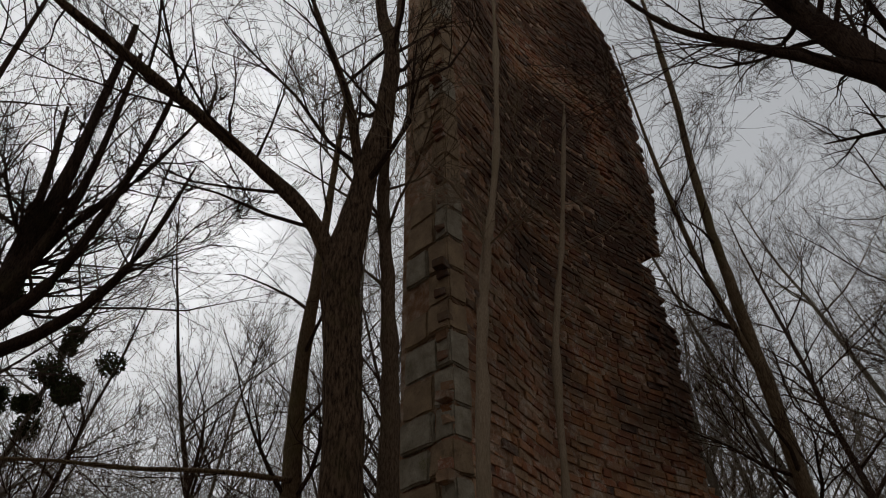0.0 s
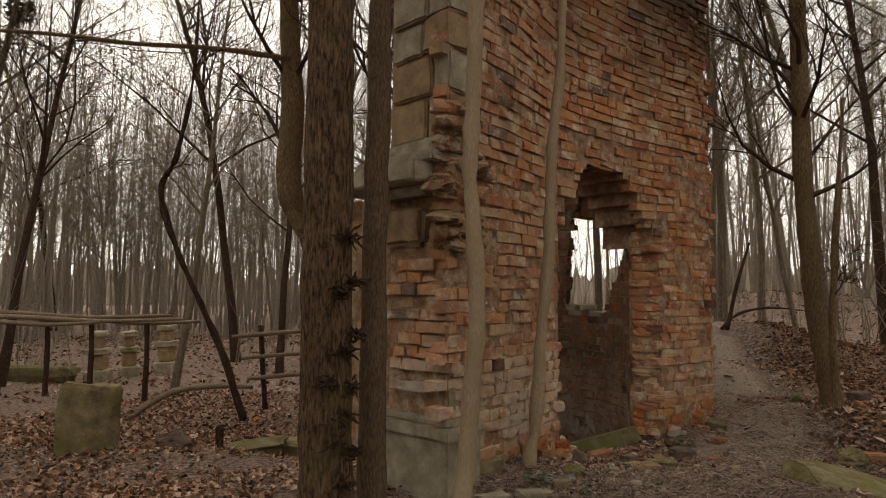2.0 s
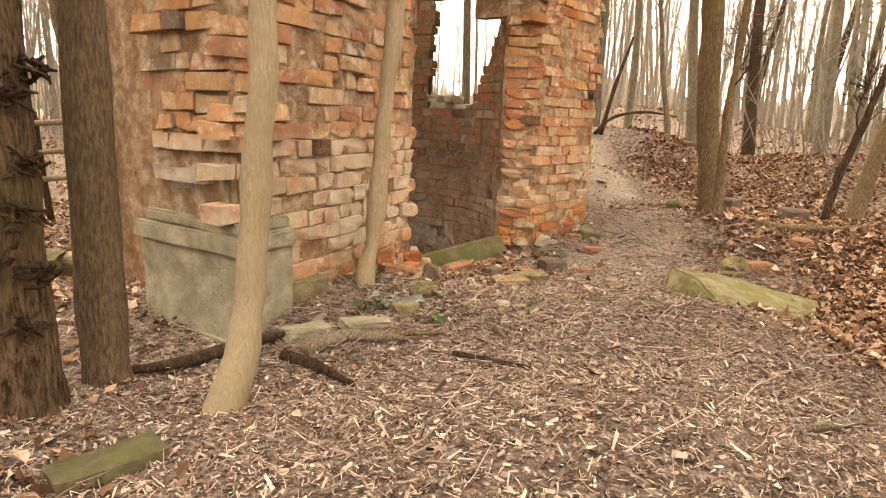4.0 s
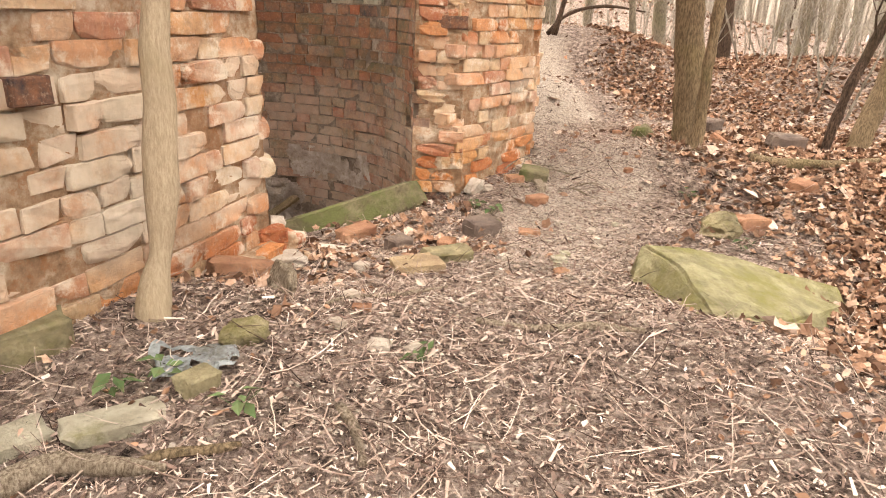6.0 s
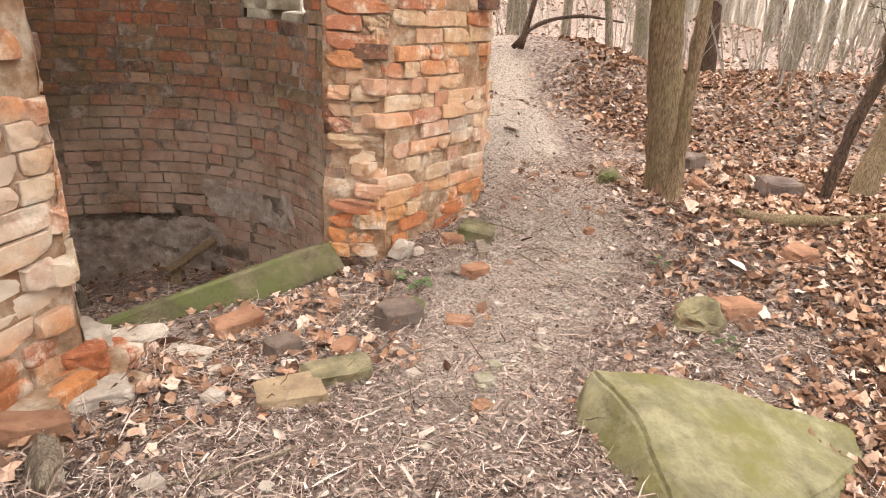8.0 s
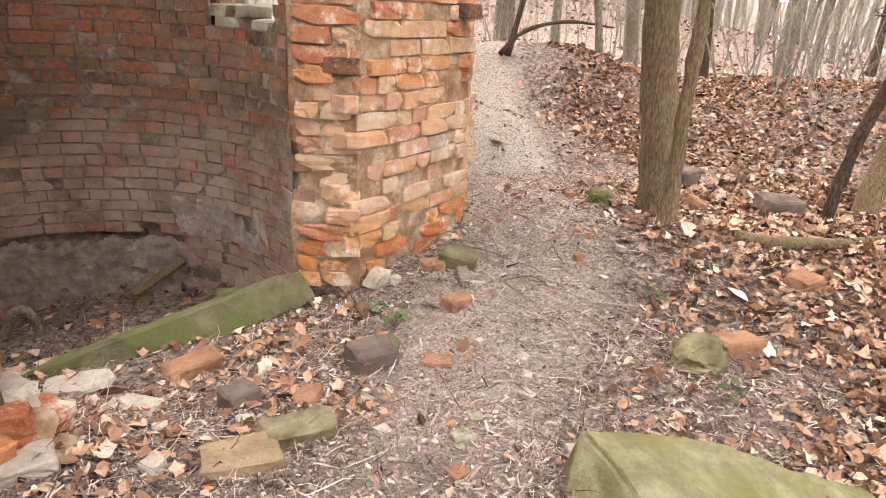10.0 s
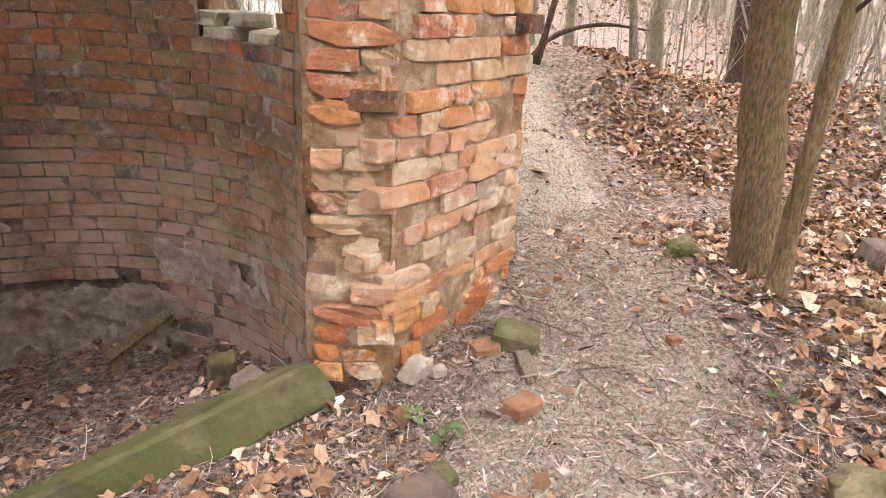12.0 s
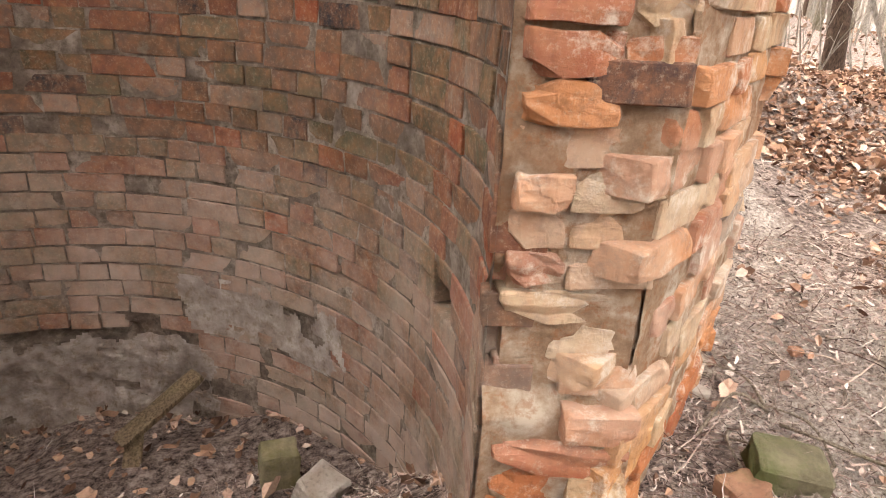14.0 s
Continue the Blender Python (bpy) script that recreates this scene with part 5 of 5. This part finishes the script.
# ---- fence, old stones and poles in the clearing ----
def build_fence():
    fence = thing("pole_fence", None, "rustic fence of rough wooden poles", "fence", pose(-3.4, 9.0, level(-3.4, 9)))
    o = Vector((-3.4, 9.0, level(-3.4, 9)))
    for pts in ([(-3.05, 9.3, -0.3), (-3.1, 9.3, 0.3), (-3.15, 9.3, 0.95)], [(-1.6, 9.6, -0.3), (-1.6, 9.6, 0.95)]):
        pole("post", "", "", [tuple(Vector(p) - o) for p in pts], [0.04] * len(pts), DARKBARK, 1, parent=fence)
    for z, x0, x1 in ((0.82, -3.55, -1.4), (0.5, -3.4, -1.4), (0.2, -3.3, -1.4)):
        pole("rail", "", "", [tuple(Vector(p) - o) for p in ((x0, 9.2, z - 0.04), ((x0 + x1) / 2, 9.3, z + 0.05), (x1, 9.5, z + 0.1))], [0.03, 0.035, 0.03], DEADWOOD, int(z * 10), parent=fence)
    pole("fallen_pole", "crooked pole lying on the dead leaves", "pole", [(-4.75, 8.55, level(-4.75, 8.55) + 0.03), (-4.2, 8.7, 0.02), (-3.6, 8.8, 0.1), (-3.1, 8.9, 0.08)], [0.035, 0.045, 0.04, 0.03], DEADWOOD, 6)
    rack = thing("pole_rack", None, "long rack of weathered poles on posts", "fence", pose(-6.2, 10.5, level(-6.2, 10.5)))
    o = Vector((-6.2, 10.5, level(-6.2, 10.5)))
    for k, x in enumerate((-8.9, -7.4, -6.6, -5.6)):
        pole("post", "", "", [tuple(Vector(p) - o) for p in ((x, 10.5, -0.6), (x + 0.02, 10.5, 0.3), (x, 10.5, 0.9))], [0.05, 0.045, 0.04], DARKBARK, k, parent=rack)
    for k, (x0, x1, z, y) in enumerate(((-9.5, -4.95, 0.96, 10.45), (-9.5, -5.2, 1.02, 10.55), (-9.5, -6.4, 0.89, 10.4), (-7.6, -4.7, 0.92, 10.6))):
        pole("rail", "", "", [tuple(Vector(p) - o) for p in ((x0, y, z), ((2 * x0 + x1) / 3, y, z + 0.03), ((x0 + 2 * x1) / 3, y, z - 0.03), (x1, y, z + 0.02))], [0.04, 0.045, 0.04, 0.025], DEADWOOD, k, parent=rack)


build_fence()


def old_post(x, y, size, turn, seed):
    """A weathered stone post: plinth, shaft, collar and cap."""
    t = thing("stone_post", None, "weathered ornamental stone post in the clearing", "stone post", pose(x, y, level(x, y) - 0.05, 2, -2, turn), "old stone posts")
    z = 0
    for k, (name, w, h) in enumerate((("plinth", 0.46, 0.26), ("shaft", 0.32, 0.34), ("collar", 0.42, 0.12), ("shaft", 0.24, 0.24), ("cap", 0.36, 0.12))):
        me = rock_mesh(name, seed + k, w * size, w * size, h * size * 1.05, (STONE, ASHLAR)[k % 2], 2, 0.07, 0.1)
        part(name, me, t, m=pose(0, 0, z + h * size / 2, 0, 0, k * 3))
        z += h * size


old_post(-8.0, 13.0, 1.0, 10, 300)
old_post(-7.9, 14.0, 0.95, 30, 310)
old_post(-7.4, 14.8, 1.05, -10, 320)
stone("gravestone", "squat mossy upright stone among leaves", "stone", -3.76, 6.1, (0.56, 0.26, 0.74), MOSSY, 28, 60, 0.12, (-3, 3), 3, 0.07, 0.07)
stone("long_block", "long mossy stone block in the clearing", "stone", -8.9, 12.3, (1.5, 0.4, 0.35), GREENSTONE, 5, 61, 0.15)
stone("flat_slab", "mossy flat slab in dead leaves", "stone", -2.4, 7.0, (0.8, 0.5, 0.14), GREENSTONE, 15, 62, 0.25, (0, -6))
stone("stone_block", "reddish mossy stone block", "stone", -1.95, 7.4, (0.6, 0.4, 0.36), MOSSY, 10, 63, 0.2)
stone("clod", "dark uprooted clod among leaves", "clod", -2.95, 6.3, (0.3, 0.2, 0.18), SLATE, 10, 65, 0.3, (0, 0), 3, 0.35, 0.25)
stone("wood_stump", "short dark broken stake in the leaves", "stump", -2.55, 6.5, (0.07, 0.07, 0.3), DARKBARK, 10, 66, 0.2)

# ---- litter on the ground ----
LOBES = [1.0, 0.66, 0.9, 0.58, 0.72, 0.5, 0.72, 0.58, 0.9, 0.66]


def scatter_leaves():
    rng = random.Random(41)
    small, large = Soup(), Soup()
    made = 0
    while made < 104000:
        if made < 58000:
            x, y = rng.uniform(-6, 8.5), rng.uniform(0.3, 12)
            size = rng.uniform(0.013, 0.033)
        elif made < 70000:
            x, y = rng.uniform(2.5, 5.8), rng.uniform(3.6, 8.0)
            size = rng.uniform(0.018, 0.036)
            if rng.random() > (x - 2.7) / 1.3 + 0.8 * noise.noise((x * 1.6, y * 1.6, 6)):
                continue
        elif made < 90000:
            x, y = rng.uniform(2.5, 9.5), rng.uniform(6.5, 15)
            size = rng.uniform(0.018, 0.036)
        else:
            x, y = rng.uniform(-16, 18), rng.uniform(6, 26)
            size = rng.uniform(0.04, 0.075)
        d = off_path(x, y) + 0.25 * noise.noise((x * 1.3, y * 1.3, 4))
        dense = 0.02 + 0.98 * min(max((d - 0.5) / 0.7, 0), 1)
        if x < 0.9 and 2.5 < y < 5.0 and x > -0.2:
            dense *= 0.35
        if y < 4.9 and -0.2 < x < 2.9:
            dense *= 0.5
            size *= 0.62
        if (x - CX) ** 2 + (y - CY) ** 2 < 2.3:
            dense = 0.3
        if 0.9 < x < 2.2 and 5.6 < y < 6.7:
            dense = max(dense, 0.45)
        if rng.random() > dense * (0.65 + 0.9 * noise.noise((x * 0.8, y * 0.8, 9))):
            continue
        made += 1
        wide = size > 0.018 and made < 70000 and rng.random() < 0.4
        z = lie(x, y) + rng.uniform(0.002, 0.03)
        e = Euler((rng.gauss(0, 0.45), rng.gauss(0, 0.45), rng.uniform(0, 6.28))).to_matrix()
        at = Vector((x, y, z))
        if wide:
            size *= rng.uniform(1.0, 1.75)
            c, fold = size * rng.uniform(-0.35, 0.95), rng.uniform(0.2, 0.9)
            rim = []
            for i, l in enumerate(LOBES):
                t = i * 0.62832
                u, v = math.cos(t) * l * rng.uniform(0.8, 1.15), math.sin(t) * l * rng.uniform(0.7, 1.05)
                rim.append((u * size, v * size * 0.9, c * (u * u + fold * v * v) + size * rng.uniform(-0.2, 0.2)))
            large.add([tuple(e @ Vector(q) + at + Vector((0, 0, 0.008))) for q in [*rim, (0, 0, 0)]], [(10, i, (i + 1) % 10) for i in range(10)])
            continue
        w = size * rng.uniform(0.5, 0.85)
        c = size * rng.uniform(-0.6, 0.8)
        shape = [(-size, 0, c * 0.5), (-size * 0.35, -w, c), (size * 0.4, -w * 0.7, c * 0.8), (size, 0, c * 0.3), (size * 0.3, w * 0.85, c), (-size * 0.45, w * 0.7, c * 1.1), (0, 0, 0)]
        small.add([tuple(e @ Vector(q) + at) for q in shape], [(6, i, (i + 1) % 6) for i in range(6)])
    thing("fallen_leaves", small.mesh("fallen_leaves", LEAF), "carpet of dry brown fallen leaves", "leaves", kind="stuff")
    thing("lobed_leaves", large.mesh("lobed_leaves", LEAF), "curled lobed dry leaves in tan and brown", "leaves", kind="stuff")


def scatter_chips():
    rng = random.Random(43)
    s = Soup()
    for k in range(330000):
        x, y = (rng.uniform(-0.8, 4.8), rng.uniform(1.6, 8.2)) if k < 280000 else ((rng.uniform(2.2, 5.8), rng.uniform(7.2, 12)) if k < 318000 else (rng.uniform(-5, 8), rng.uniform(0, 12)))
        if (x - CX) ** 2 + (y - CY) ** 2 < 2.3 and rng.random() < 0.6:
            continue
        z = lie(x, y) + rng.uniform(0.001, 0.012)
        a, l = rng.uniform(0, 6.28), rng.uniform(0.003, 0.014) * (2.4 if rng.random() < 0.09 else 1)
        w = rng.uniform(0.0007, 0.0019) if rng.random() < 0.9 else min(l, 0.011) * 0.45
        d, n = Vector((math.cos(a), math.sin(a), rng.gauss(0, 0.3))) * l, Vector((-math.sin(a), math.cos(a), rng.gauss(0, 0.7))) * w
        c = Vector((x, y, z + abs(d.z)))
        s.add([tuple(c - d - n), tuple(c + d - n * 0.6), tuple(c + d + n * 0.6), tuple(c - d + n)], [(0, 1, 2, 3)])
    thing("ground_litter", s.mesh("ground_litter", CHIP), "pale bits of twigs and leaf scraps on soil", "litter", kind="stuff")
    s = Soup()
    for k in range(8500):
        x, y = (rng.uniform(-3.5, 6.5), rng.uniform(1.0, 9.5)) if k < 4000 else (rng.uniform(0.2, 4.4), rng.uniform(3.0, 8.2))
        l, a, r = rng.uniform(0.05, 0.24), rng.uniform(0, 6.28), rng.uniform(0.0008, 0.0023)
        if (x - CX) ** 2 + (y - CY) ** 2 < 2.3 and k % 4:
            continue
        z = lie(x, y) + 0.01
        pts = bend((x, y, z), (math.cos(a), math.sin(a), rng.uniform(-0.02, 0.16)), l, 3, rng, 0.22)
        s.tube(pts, [r, r, r * 0.8, r * 0.4], 3, False)
    thing("scattered_twigs", s.mesh("scattered_twigs", CHIP), "scattered thin bare twigs and dry stalks", "twigs", kind="stuff")


def scatter_grit():
    rng = random.Random(47)
    s = Soup()
    for k in range(9000):
        x, y = rng.uniform(0.2, 4.6), rng.uniform(3.2, 10)
        if off_path(x, y) > 0.9 * rng.random() + 0.15:
            continue
        r, z = rng.uniform(0.003, 0.012), lie(x, y)
        a = rng.uniform(0, 6.28)
        c, n = math.cos(a) * r, math.sin(a) * r
        s.add([(x + c, y + n, z), (x - n, y + c, z), (x - c, y - n, z), (x + n, y - c, z), (x, y, z + r * 0.8)], [(0, 1, 4), (1, 2, 4), (2, 3, 4), (3, 0, 4)])
    thing("path_grit", s.mesh("path_grit", PALE), "pale grit and small stones trodden into the path", "gravel", kind="stuff")


scatter_leaves()
scatter_chips()
scatter_grit()


def sprig(x, y, seed, count=7, size=0.03):
    rng = random.Random(seed)
    t = thing("green_plant", None, "small green plant growing in the litter", "plant", pose(x, y, level(x, y)), "small green plants")
    s = Soup()
    for k in range(count):
        a, l = rng.uniform(0, 6.28), rng.uniform(0.02, 0.07)
        c = Vector((math.cos(a) * l, math.sin(a) * l, rng.uniform(0.02, 0.06)))
        q = size * rng.uniform(0.6, 1.2)
        e = Euler((rng.gauss(0, 0.4), rng.gauss(0, 0.4), a)).to_matrix()
        s.add([tuple(e @ Vector(v) + c) for v in ((-q, 0, 0), (-q * 0.2, -q * 0.6, q * 0.15), (q, 0, 0), (-q * 0.2, q * 0.6, q * 0.15))], [(0, 1, 2, 3)])
        s.tube([(0, 0, 0), tuple(c)], [0.0015, 0.001], 3, False)
    part("leaves", s.mesh("leaves", GREEN), t)


for k, (x, y) in enumerate([(2.22, 6.6), (2.3, 6.5), (3.58, 6.32), (2.8, 6.98), (0.72, 4.28), (0.6, 4.2), (0.95, 4.1), (3.55, 5.6), (1.5, 4.35)]):
    sprig(x, y, 500 + k)

# bright single leaves caught in the litter
r = random.Random(71)
for k, (x, y, d) in enumerate([(3.72, 6.62, 0.07), (3.95, 6.66, 0.08), (4.1, 7.1, 0.09), (2.9, 4.45, 0.08), (2.75, 5.15, 0.06), (1.85, 6.35, 0.06), (1.7, 6.4, 0.06), (3.3, 5.75, 0.06), (1.05, 4.6, 0.05)]):
    s = Soup()
    ring_pts = [(d * (1 if i % 2 else 0.5) * math.cos(i * 0.6283), d * (1 if i % 2 else 0.5) * math.sin(i * 0.6283), 0.25 * d * (i % 3)) for i in range(10)]
    s.add(ring_pts + [(0, 0, 0.01)], [(10, i, (i + 1) % 10) for i in range(10)])
    thing("maple_leaf", s.mesh("maple_leaf", LEAF), "curled orange-brown maple leaf on the ground", "leaf", pose(x, y, level(x, y) + 0.03, r.uniform(-25, 25), r.uniform(-25, 25), r.uniform(0, 360)), "maple leaves")
